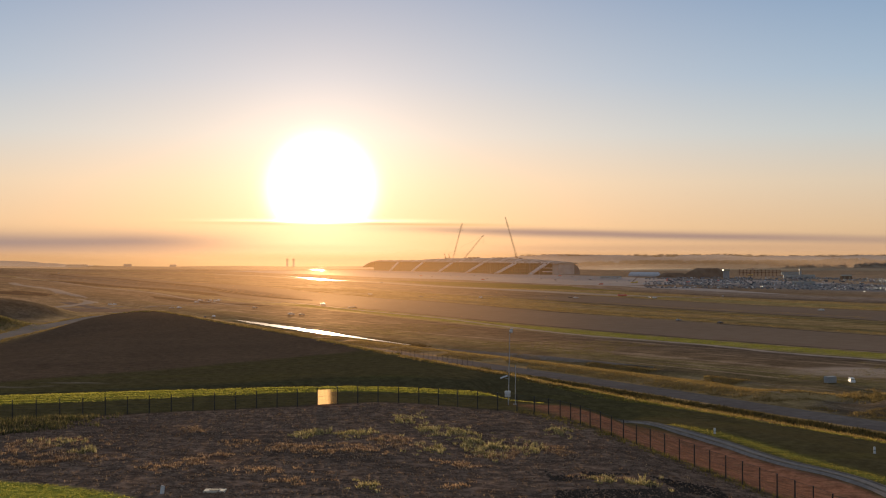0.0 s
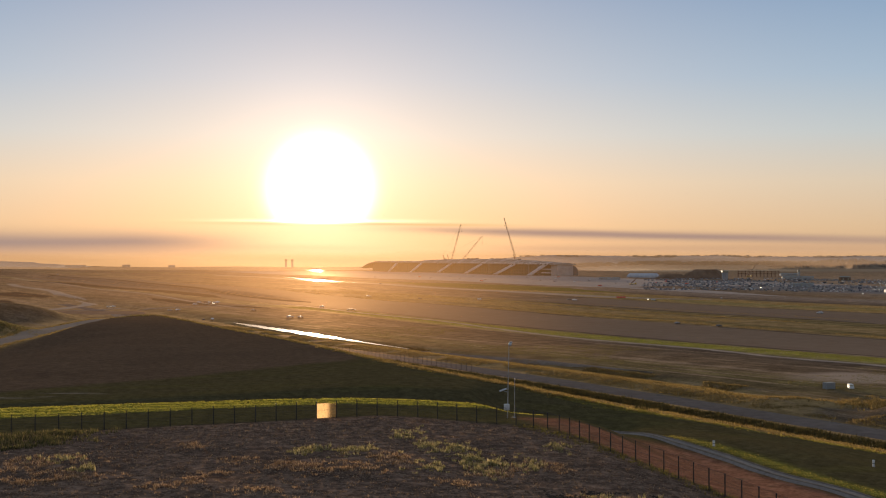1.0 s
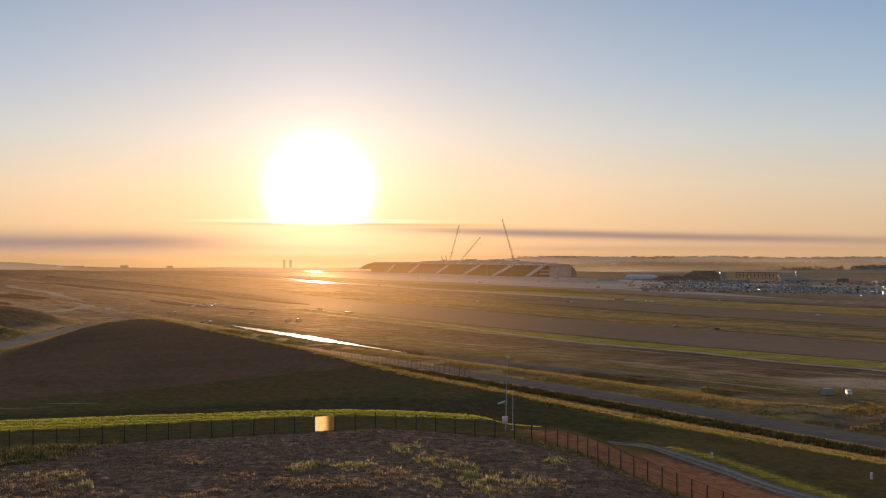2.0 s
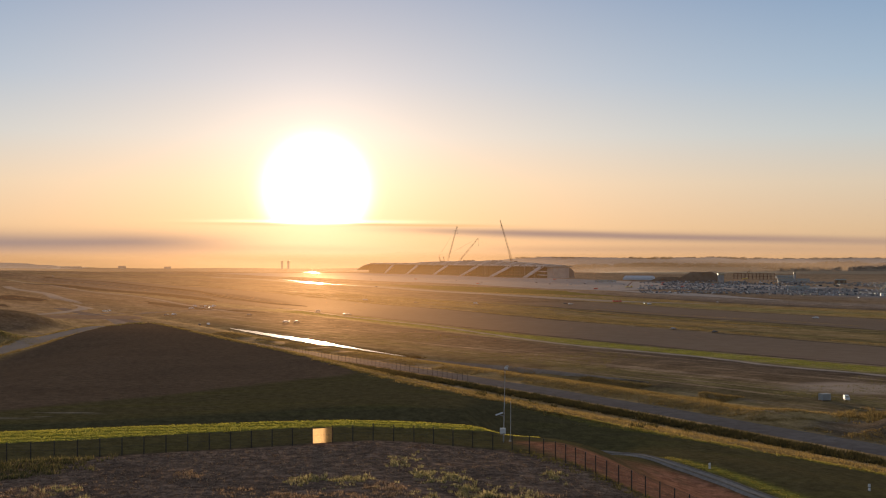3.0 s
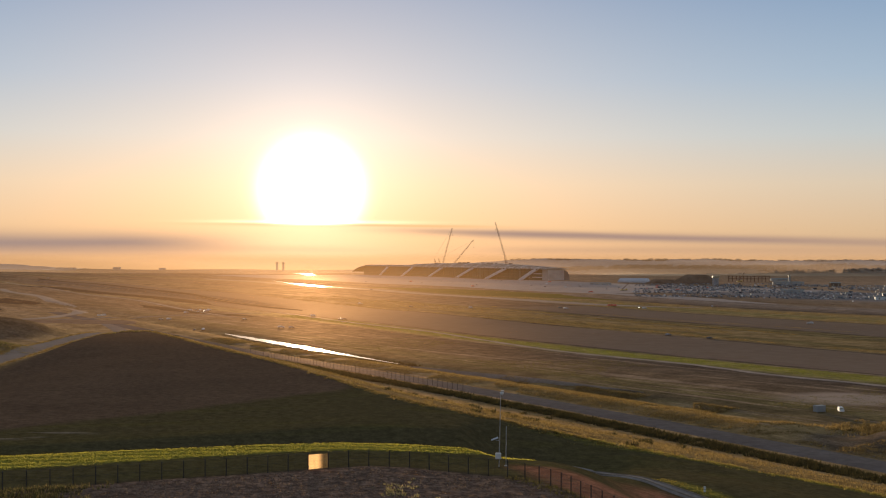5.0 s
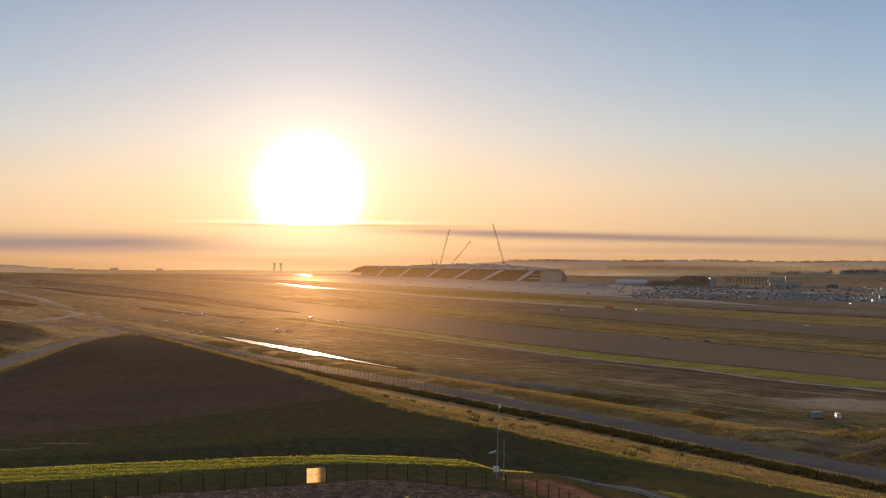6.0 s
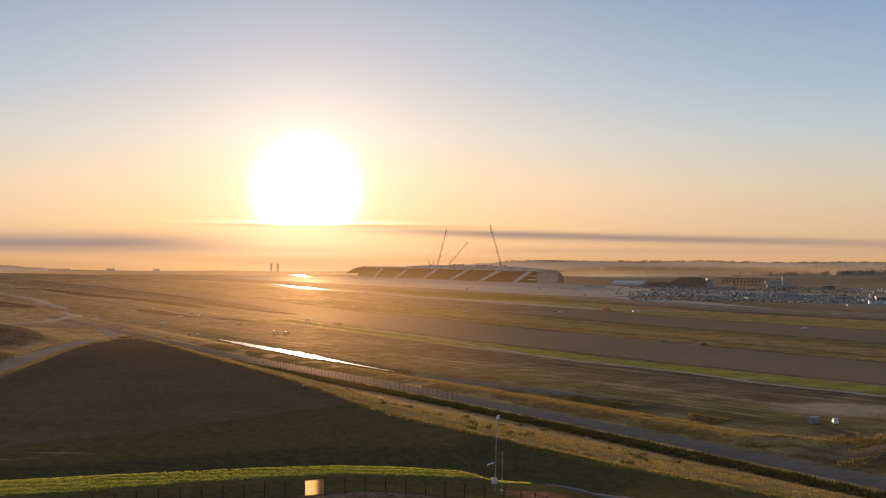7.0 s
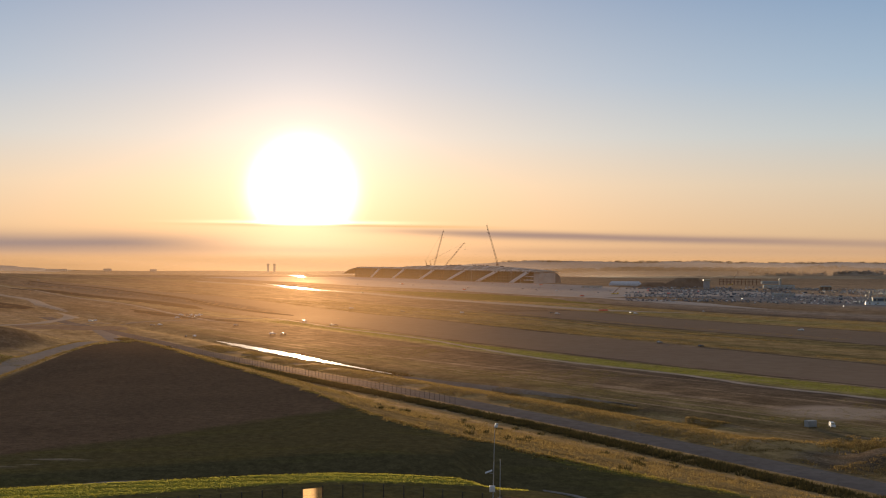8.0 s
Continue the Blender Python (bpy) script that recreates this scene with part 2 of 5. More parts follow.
    return {"color": c, "rough": 0.9, "spec": 0.0, "glaze": (1.0 - attr("hill")) * (1.0 - 0.75 * attr("straw")) * luma(c) * 1.0, "glaze_rough": 0.72, "relief": relief, "strength": 0.9, "depth": 0.35}


def luma(c):
    n = N.node("ShaderNodeRGBToBW")
    N.plug(c, n.inputs[0])
    return N(n.outputs[0])


def mix_value(f, a, b):
    return f * (b - a) + a


GROUND = material("ground_soil_and_grass", ground_look)


def plain_look(a, b, scale=3.0, rough=0.7, depth=0.01, **more):
    def build():
        p = position()
        g = grain(scale, p, 5.0, 0.6) * 0.7 + grain(scale * 0.12, p, 3.0) * 0.3
        return {"color": mix(step(0.3, 0.7, g), a, b), "rough": rough, "relief": g, "depth": depth, "strength": 0.4, **more}
    return build


GRAVEL = material("pale_gravel", plain_look((0.15, 0.133, 0.118), (0.24, 0.215, 0.19), 1.5, 0.9, 0.05, spec=0.0, glaze=0.05, glaze_rough=0.64))
SCREE = material("loose_grey_scree", plain_look((0.14, 0.108, 0.08), (0.225, 0.18, 0.14), 0.7, 0.9, 0.08, spec=0.0))
ROADSTONE = material("grey_road_base", plain_look((0.115, 0.105, 0.097), (0.18, 0.165, 0.15), 0.35, 0.9, 0.05, spec=0.0, glaze=0.08, glaze_rough=0.63))
CLOD = material("dark_clodded_soil", plain_look((0.115, 0.076, 0.052), (0.26, 0.168, 0.11), 0.8, 0.9, 0.03, spec=0.05))
HAULSTONE = material("grey_haul_road_stone", plain_look((0.075, 0.069, 0.067), (0.125, 0.114, 0.108), 0.35, 0.9, 0.05, spec=0.0, glaze=0.04, glaze_rough=0.63))
PAVING = material("pale_apron_paving", plain_look((0.22, 0.195, 0.18), (0.33, 0.295, 0.27), 0.05, 0.9, 0.02, spec=0.0, glaze=0.13, glaze_rough=0.6))
TAXIWAY = material("pale_taxiway_base", plain_look((0.22, 0.18, 0.145), (0.33, 0.27, 0.215), 0.08, 0.9, 0.02, spec=0.0, glaze=0.10, glaze_rough=0.63))
REDPAD = material("reddish_trampled_earth", plain_look((0.20, 0.12, 0.075), (0.30, 0.19, 0.12), 0.12, 0.9, 0.05, spec=0.0))
# dark earth and mulch; also the painted shade of the runway scarp
DARK_EARTH_SHADE = material("dark_earth_and_shade", plain_look((0.045, 0.034, 0.026), (0.08, 0.06, 0.045), 0.12, 0.9, 0.05, spec=0.0))
INFIELD = material("green_gold_infield", plain_look((0.10, 0.085, 0.02), (0.20, 0.155, 0.035), 0.05, 0.9, 0.05, spec=0.0, glaze=0.03, glaze_rough=0.63))
YARDSTONE = material("grey_car_park_stone", plain_look((0.13, 0.122, 0.118), (0.19, 0.18, 0.172), 0.06, 0.9, 0.03, spec=0.0, glaze=0.05, glaze_rough=0.63))
SUBGRADE = material("dark_graded_subgrade", plain_look((0.054, 0.048, 0.045), (0.084, 0.075, 0.069), 0.10, 0.9, 0.03, spec=0.0, glaze=0.11, glaze_rough=0.7))
STEEL_DARK = material("dark_coated_steel", plain_look((0.02, 0.018, 0.016), (0.045, 0.036, 0.03), 6.0, 0.55, metal=0.3))
GALVANISED = material("galvanised_steel", plain_look((0.30, 0.30, 0.30), (0.42, 0.41, 0.40), 5.0, 0.45, metal=0.6))
WHITE = material("white_paint", plain_look((0.50, 0.49, 0.47), (0.62, 0.61, 0.58), 2.0, 0.5))
CLAD = material("grey_cladding", plain_look((0.30, 0.285, 0.26), (0.42, 0.40, 0.37), 0.05, 0.8, spec=0.1))
ROOFING = material("roof_membrane", plain_look((0.20, 0.205, 0.18), (0.28, 0.285, 0.25), 0.04, 0.9, spec=0.05))
CONCRETE = material("concrete", plain_look((0.24, 0.23, 0.22), (0.38, 0.36, 0.34), 1.2, 0.8, 0.02))


def water_look():
    p = position()
    g = grain(0.9, p, 3.0, 0.5, stretch=(1.0, 2.5, 1.0))
    return {"color": (0.03, 0.028, 0.022), "rough": 0.17, "relief": g, "strength": 0.10, "depth": 0.05, "spec": 0.45, "tint": (1.0, 0.84, 0.58)}


WATER = material("muddy_water", water_look)


# ---- the lie of the land ----
def ss(a, b, v):
    t = np.clip((v - a) / (b - a), 0, 1)
    return t * t * (3 - 2 * t)


def soft_table(xs, vs, width):
    """A smooth curve through a few plan values."""
    fx = np.arange(-400.0, 400.0, 1.0)
    v = np.interp(fx, xs, vs)
    k = np.exp(-0.5 * (np.arange(-3 * width, 3 * width + 1) / width) ** 2)
    v = np.convolve(np.pad(v, 3 * width, mode="edge"), k / k.sum(), "valid")
    return lambda x: np.interp(x, fx, v)


# brink of the levelled yard: distance ahead and ground level against distance to the right
BRINK_X = (-110, -80, -57, -51, -45, -36, -21, -6, 5, 13, 17, 21, 25.7, 30, 34, 37, 39.5, 42.3, 44, 48, 50)
BRINK_Y = (158, 166, 172, 173, 174.5, 176, 177.5, 178, 179, 180, 181, 183.5, 188, 190, 188, 183, 177, 169.5, 165, 146, 125)
brink_y = soft_table(BRINK_X, BRINK_Y, 1)
brink_z = soft_table((-90, -57, -36, -21, -6, 5, 13, 21, 25.7, 30, 34, 37, 39.5, 42.3, 50, 60), (23.6, 23.6, 23.9, 24.7, 24.9, 24.1, 23.1, 20.8, 18.9, 16.8, 15.6, 14.9, 14.5, 13.8, 13.6, 13.6), 1)
lip_off = soft_table((-90, -60, -15, 10, 30), (13, 14, 24, 22, 18), 5)
track_x = lambda y: np.interp(y, (60, 110, 135, 157, 172.5, 189, 208, 222), (54.5, 54.5, 54, 51.9, 45.8, 41.2, 34, 27))
# brow of the hill and its level
brow_y = soft_table((-175, -156, -136, -72, -50, -30, -8, 13, 27, 44, 65, 79, 120, 200), (470, 560, 600, 456, 404, 348, 277, 259, 252, 245, 235, 225, 195, 120), 5)
brow_z = soft_table((-175, -156, -136, -72, -50, -30, -8, 13, 27, 44, 65, 79, 120, 200), (16, 19, 19.5, 20, 20.8, 21.7, 23.4, 21.3, 19, 16.6, 14, 12.4, 8, 4), 5)
brink_line = np.array([(x, float(brink_y(x))) for x in np.concatenate([np.arange(-120, 20, 0.5), np.arange(20, 44, 0.15), np.arange(44, 50, 0.05)])] + [(50, y) for y in np.arange(125, 60, -1.0)])


# perimeter fence on the level yard, with its ground level
FENCE_X = (-130, -90, -52.9, -46.5, -39.3, -23, -15.9, -9, -3.5, 4.8, 9, 12.2, 14.2, 16, 17.6, 18.8, 21.5, 24, 26.5, 28.9, 31.6, 36, 42, 50)
FENCE_Y = (112, 139, 158.7, 161.9, 166, 172.7, 175.8, 177.6, 177.4, 174.4, 173.0, 170.9, 168.2, 164.5, 159.8, 156, 148.8, 143.4, 137.8, 131.8, 125.5, 113, 97, 77)
fence_y = soft_table(FENCE_X, FENCE_Y, 1)
yard_z = soft_table((-130, -52.9, -39.3, -23, -9, -3.5, 4.8, 12.2, 18.1, 21.5, 24, 26.5, 28.9, 31.6, 36, 50), (25.4, 25.3, 25.1, 25.1, 25.2, 25.0, 24.7, 24.5, 24.5, 24.1, 23.6, 23.1, 22.9, 22.4, 21.8, 20.5), 1)
fence_line = np.array([(x, float(fence_y(x))) for x in np.concatenate([np.arange(-130, 8, 0.5), np.arange(8, 50, 0.2)])] + [(50, y) for y in np.arange(77, 60, -1.0)])


def off_line(x, y, line, inside):
    d = np.full(x.shape, 1e9)
    for fx, fy in line:
        d = np.minimum(d, (x - fx) ** 2 + (y - fy) ** 2)
    d = np.sqrt(d)
    return np.where(inside, -d, d)


def off_fence(x, y):
    """Metres outside the fence, below zero inside."""
    return off_line(x, y, fence_line, (y < fence_y(x)) & (x < 50))


def off_brink(x, y):
    """Metres beyond the brink of the yard, below zero inside."""
    return off_line(x, y, brink_line, (y < brink_y(x)) & (x < 50))


def roll_of_plain(x, y):
    s = x * ACROSS[0] + y * ACROSS[1]
    z = 4.0 * (1 - ss(380, 800, y)) * (1 - ss(420, 600, s))
    z += 1.3 * np.sin(x * 0.011 + 1.0) * np.sin(y * 0.006) * ss(700, 1200, y)
    z -= 2.2 * np.exp(-((s - 278) / 7.0) ** 2) * ss(330, 480, y)          # ditch with the ponds
    a = x * ALONG[0] + y * ALONG[1]
    z += 3.2 * ss(478, 486, s + 6 * np.sin(a * 0.004)) * (1 - ss(-1500, -1150, a)) * (1 - ss(700, 1000, s))  # graded scarp
    z += 0.9 * np.exp(-((s - 256) / 7.0) ** 2)                            # straw bank beside the road
    return z


def turf_edge(x, sb):
    """The bright turf on the berm: broad to the west, narrow behind the middle of the fence."""
    w = np.interp(x, (-70, -45, -20, 10), (13, 11, 8, 5))
    return ss(-w - 2, -w + 1, sb - lip_off(x))


def verge(x, y):
    """Grass on the outer side of the gravel track."""
    return np.exp(-((x - track_x(y) - 4.2) / 1.5) ** 2) * ss(100, 120, y) * (1 - ss(196, 212, y))


def land(x, y):
    """Ground level and the masks of its covers."""
    x, y = np.asarray(x, float), np.asarray(y, float)
    sf, sb = off_fence(x, y), off_brink(x, y)
    yb, zb, zf, zy = brow_y(x), brow_z(x), brink_z(x), yard_z(x)
    plain = roll_of_plain(x, y)
    right = ss(12, 22, x)
    out = np.clip(sb, 0, None)
    u = out / (out + np.clip(yb - y, 0.01, None))
    inside = zf + (zb - zf) * u
    lip = lip_off(x)
    inside += (1 - right) * ((1.9 - 1.6 * ss(-60, -15, x)) * np.exp(-((out - lip) / 6.0) ** 2) - 2.2 * np.exp(-((out - lip - 14) / 8.0) ** 2))
    lift = np.clip(17.6 - zf, 0, 4) * (1 - ss(20, 60, out))
    inside += right * (lift - 1.3 * np.exp(-((out - 34) / 12.0) ** 2))
    inside -= 3.8 * ss(90, 138, -x) * (1 - ss(380, 540, y)) * ss(40, 110, out)
    inside -= np.clip(inside - 17.2, 0, 8) * np.exp(-((out - 40) / 16.0) ** 2) * ss(4, 14, x)
    shelf = np.interp(x, (-60, -39, -15, -3, 10, 14, 18, 21, 24, 29, 34, 40), (25.45, 25.25, 25.1, 24.7, 24.0, 23.9, 23.7, 23.0, 22.0, 19.8, 18.6, 17.2))
    east = ss(4, 15, x)
    fade = 1 - ss(0, 1, (out - (lip - 1) * (1 - east)) / (2.5 + 25 * east))
    inside += np.clip(shelf - inside, 0, None) * fade
    yard = zy + 0.12 * ss(0, 25, -sf) + 0.10 * np.sin(x * 0.21) * np.sin(y * 0.17)
    # the level yard rolls over into the outer slopes
    over = ss(0.5, 9 + 16 * ss(5, 20, x), sf)
    hill_in = np.where(sf < 0, yard, zy * (1 - over) + inside * over)
    road_far = (226 - ACROSS[0] * x) / ACROSS[1]
    fall = np.clip((y - yb) / np.clip((road_far - yb) * 0.85, 20, None), 0, 1)
    fall = fall * fall * (3 - 2 * fall) * 0.35 + fall * 0.65
    z = np.where(y < yb, hill_in, zb + (plain - zb) * fall)
    # left shoulder of the mound and the lane beside it
    edge = -142 - 0.075 * (y - 442)
    left = ss(-2, 7, edge - x) * ss(240, 330, y) * (1 - ss(620, 860, y))
    z = z * (1 - left) + left * (18.0 - 3.5 * ss(380, 640, y))
    far_bank = np.exp(-((x + 186) / 14.0) ** 2 - ((y - 505) / 26.0) ** 2)
    z += 6.0 * far_bank + 9.0 * np.exp(-((x + 250) / 45.0) ** 4 - ((y - 665) / 55.0) ** 2)
    # spoil heaps beside the haul road
    z += 3.6 * np.exp(-(((x - 130) / 12.0) ** 2 + ((y - 340) / 14.0) ** 2) ** 2)
    z += 1.6 * np.exp(-((x - 106) / 12.0) ** 2 - ((y - 372) / 8.0) ** 2)
    near_right = ss(60, 120, x) * (1 - ss(60, 150, y))
    z = z * (1 - near_right) + 8 * near_right
    hill = (1 - ss(-2, 3, y - yb)) * (1 - left)
    masks = {
        "hill": hill,
        "yard": 1 - ss(-0.5, 0.8, sf),
        "turf": (1 - right) * ss(1.0, 3.0, sf) * (0.06 + 0.94 * turf_edge(x, sb)) * (1 - ss(1.0, 3.0, sb - lip)) + verge(x, y) + np.exp(-((y - yb + 1) / 2.0) ** 2) * 0.5 * ss(10, 40, x),
        "lawn": 1 - ss(0.94, 1.02, ((x + 50) / 30.0) ** 2 + ((y - 92) / 25.5) ** 2),
        "redsoil": ss(9, 14, x + 0.25 * (y - 184)) * ss(0.4, 1.6, sf) * ss(1.0, 2.4, track_x(y) - x) * (1 - ss(188, 202, y)) * (1 - ss(10, 16, sf) * (1 - ss(24, 34, x))),
        "bare": ss(-16, 14, y - 262 - 1.25 * (np.clip(x, -90, 0) + 55)) * (1 - ss(-34, -6, x)),
        "straw": (1 - ss(0.75, 1.0, fall)) * (1 - left) + far_bank,
    }
    return z, {k: np.clip(v, 0, 1) for k, v in masks.items()}


def grow(start, first, rate, end):
    v, st = [start], first
    while v[-1] < end:
        v.append(v[-1] + st)
        st = max(first, (v[-1] - start) * rate)
    return v


def mesh_object(name, verts, faces, mat, smooth=True, parent=None):
    me = bpy.data.meshes.new(name)
    me.from_pydata([tuple(v) for v in verts], [], faces)
    me.materials.append(mat)
    if smooth:
        me.polygons.foreach_set("use_smooth", [True] * len(me.polygons))
    me.update()
    ob = new(name, me)
    ob.parent = parent
    return ob


gx = grow(0, 0.9, 0.022, 6000)
gx = np.array([-v for v in gx[:0:-1]] + gx)
gy = np.array(list(np.arange(-160, 88, 12.0)) + list(np.arange(92, 290, 1.0)) + [290 + v for v in grow(0, 1.5, 0.02, 7000)])
GX, GY = np.meshgrid(gx, gy)
GZ, MASKS = land(GX.ravel(), GY.ravel())
nx, ny = len(gx), len(gy)
idx = np.arange(nx * ny).reshape(ny, nx)
quads = np.stack([idx[:-1, :-1], idx[:-1, 1:], idx[1:, 1:], idx[1:, :-1]], -1).reshape(-1, 4).tolist()
ground = mesh_object("ground", np.stack([GX.ravel(), GY.ravel(), GZ], 1), quads, GROUND)
for key, val in MASKS.items():
    a = ground.data.attributes.new(key, "FLOAT", "POINT")
    a.data.foreach_set("value", val.astype(np.float32))
tagged(ground, "brown graded airfield plain with grass bars and a turfed hill", "ground", kind="structure")


def level(x, y):
    return float(land(np.array([x]), np.array([y]))[0][0])


def smooth_path(points, gap):
    """Points every gap metres along a smooth line through the given ones."""
    p = np.array(points, float)
    out = []
    for i in range(len(p) - 1):
        p0, p1, p2, p3 = p[max(i - 1, 0)], p[i], p[i + 1], p[min(i + 2, len(p) - 1)]
        for t in np.linspace(0, 1, 60, endpoint=False):
            out.append(0.5 * (2 * p1 + (p2 - p0) * t + (2 * p0 - 5 * p1 + 4 * p2 - p3) * t * t + (3 * p1 - p0 - 3 * p2 + p3) * t ** 3))
    out = np.array(out + [p[-1]])
    run = np.concatenate([[0], np.cumsum(np.linalg.norm(np.diff(out, axis=0), axis=1))])
    at = np.arange(0, run[-1], gap)
    return np.stack([np.interp(at, run, out[:, k]) for k in range(out.shape[1])], 1)


def ribbon(name, points, width, mat, lift, label, category, gap=3.0, across=6, wobble=0.25, taper=0):
    """A strip of road laid on the ground, crowned in the middle."""
    path = smooth_path(points, gap)
    d = np.gradient(path, axis=0)
    d /= np.linalg.norm(d, axis=1)[:, None]
    nrm = np.stack([-d[:, 1], d[:, 0]], 1)
    verts, faces = [], []
    run = np.arange(len(path)) * gap
    thin = np.clip(np.minimum(run, run[-1] - run) / taper, 0.06, 1) if taper else np.ones(len(path))
    cols = np.linspace(-1, 1, across)
    for k, c in enumerate(cols):
        w = width / 2 * c * thin + (wobble * np.sin(np.arange(len(path)) * 0.7 + c) if abs(c) == 1 else 0)
        q = path + nrm * np.reshape(w, (-1, 1))
        z = land(q[:, 0], q[:, 1])[0] + lift * (1 if abs(c) < 1 else -0.6) + 0.1 * lift * (1 - c * c)
        verts.append(np.column_stack([q, z]))
    n = len(path)
    verts = np.concatenate(verts)
    for k in range(across - 1):
        for i in range(n - 1):
            faces.append((k * n + i, k * n + i + 1, (k + 1) * n + i + 1, (k + 1) * n + i)[::-1])
    return tagged(mesh_object(name, verts, faces, mat), label, category, kind="structure")


def bar_line(s, a0, a1):
    """Two ends of a line along the airfield at s metres across."""
    return [(s * ACROSS[0] + a * ALONG[0], s * ACROSS[1] + a * ALONG[1]) for a in np.linspace(a0, a1, 5)]


ribbon("road", bar_line(237, -1250, 60), 15, HAULSTONE, 0.15, "wide grey compacted stone haul road along the ditch", "road", 8.0)
ribbon("track", [(55, 60), (54.5, 110), (54, 135), (51.9, 157), (45.8, 172.5), (41.2, 189), (34, 208), (27, 221), (21, 228)], 3.3, GRAVEL, 0.22,
       "grey gravel patrol track curving round the fenced yard", "track", 1.2, 9, 0.12, 22)
for side in (-0.8, 0.8):
    mid = smooth_path([(54, 135), (51.9, 157), (45.8, 172.5), (41.2, 189), (34, 208), (27, 221)], 3.0)
    way = np.gradient(mid, axis=0)
    way /= np.linalg.norm(way, axis=1)[:, None]
    ribbon("track_rut", mid + np.stack([-way[:, 1], way[:, 0]], 1) * side, 0.75, SCREE, 0.32, "pale worn wheel line of the gravel track", "track", 1.2, 4, 0.08, 20)
ribbon("track_west", [(-36, 214), (-48, 210), (-60, 205), (-80, 196), (-120, 184)], 3.6, ROADSTONE, 0.1, "grey gravel patrol track behind the turfed berm", "track", 2.0, 6, 0.25, 18)
ribbon("lane", [(-260, 1010), (-205, 850), (-182, 740), (-178, 680), (-171, 570), (-157, 470), (-149, 390), (-142, 300)], 13, ROADSTONE, 0.15,
       "dusty grey site lane bending round the mound", "road", 4.0)


ribbon("lane_far", [(-700, 2050), (-640, 1911), (-544, 1742), (-450, 1500), (-395, 1370), (-345, 1240), (-338, 1150), (-350, 1085), (-420, 1020)], 16, TAXIWAY, 0.25,
       "pale gravel site lane bending across the earthworks", "road", 8.0)
ribbon("yard_pad", [(-350, 1075), (-315, 1055), (-275, 1035), (-235, 1000)], 60, REDPAD, 0.2, "reddish trampled earth where site lanes meet", "ground", 6.0, 8, 3.0, 40)
# the scarp's shaded face, painted as a dark strip
ribbon("runway_edge", [(-850, 2723), (-610, 2275), (-430, 1925), (-285, 1589), (-186, 1380), (-132, 1277)], 11, DARK_EARTH_SHADE, 0.6, "dark strip laid as the shade of the graded runway scarp", "ground", 3.0, 6, 0.5, 60)
for rows, wide in (([(-610, 1640), (-500, 1490), (-430, 1370)], 60), ([(-500, 1330), (-420, 1240)], 46), ([(-760, 2330), (-520, 1930), (-330, 1590), (-250, 1430)], 34), ([(-330, 1420), (-260, 1290), (-150, 1130)], 24)):
    ribbon("dark_earth_band", rows, wide, DARK_EARTH_SHADE, 0.18, "dark band of earth on the earthworks", "ground", 8.0, 8, 3.0, 70)
ribbon("lane_thin", [(-900, 2640), (-473, 1764), (-345, 1511), (-229, 1247), (-170, 1120)], 6, TAXIWAY, 0.2, "thin pale wheel track along the graded strip", "track", 6.0, 6, 0.5, 90)
ribbon("edge_gravel", [(-160, 1255), (-134, 1196), (-71, 1048), (-5, 927), (36, 820), (79, 712), (126, 626), (150, 560), (176, 514), (220, 430)], 5, TAXIWAY, 0.2, "pale gravel line beside the green turf strip", "gravel", 4.0, 6, 0.9, 60)
ribbon("runway", bar_line(492, -2700, 120), 116, SUBGRADE, 0.12, "wide dark graded runway base", "runway", 8.0, 12, 1.2)
ribbon("taxiway_dark", bar_line(730, -1150, 150), 122, SUBGRADE, 0.12, "wide dark graded taxiway base", "taxiway", 8.0, 12, 1.2)
across_along = lambda rows: [(s * ACROSS[0] + a * ALONG[0], s * ACROSS[1] + a * ALONG[1]) for s, a in rows]
ribbon("taxiway_pale", across_along([(905, -2950), (883, -2567), (850, -2096), (828, -1785), (812, -1544), (812, -1328), (832, -1170), (900, -1080)]), 44, TAXIWAY, 0.3, "pale sandy taxiway base on the airfield", "taxiway", 10.0, 6, 1.5, 120)
ribbon("infield_green", across_along([(905, -2020), (945, -1850), (945, -1650), (925, -1450), (935, -1290)]), 165, INFIELD, 0.2, "green-gold grassed infield before the apron", "grass", 10.0, 10, 3.0, 260)
ribbon("apron", bar_line(1290, -3400, -1500), 490, PAVING, 0.15, "pale grey paved apron before the terminal", "apron", 14.0, 14, 2.0)
ribbon("taxiway_link", across_along([(1075, -1560), (1062, -1390), (1048, -1250), (1035, -1120)]), 60, PAVING, 0.3, "pale grey paved taxiway leading off the apron", "taxiway", 8.0, 8, 1.5, 160)
ribbon("car_park", bar_line(1350, -1990, -1050), 330, YARDSTONE, 0.12, "grey compacted stone car park", "car park", 14.0, 14, 2.0, 60)
ribbon("ditch_gravel", [bar_line(278, -620, -390)[0], bar_line(280, -520, -390)[0], bar_line(286, -450, -390)[0], bar_line(290, -385, -380)[0]], 9, SCREE, 0.3, "loose grey gravel along the ditch bed", "gravel", 3.0, 8, 0.8, 90)
ribbon("lane_side", [(-330, 1070), (-269, 1130), (-238, 1177), (-191, 1218), (-150, 1230)], 9, ROADSTONE, 0.2, "pale gravel side lane on the earthworks", "road", 8.0)
ribbon("lane_cross", [(-205, 850), (-250, 840), (-330, 860), (-450, 930)], 12, ROADSTONE, 0.2, "dusty site lane leading off across the earthworks", "road", 8.0)


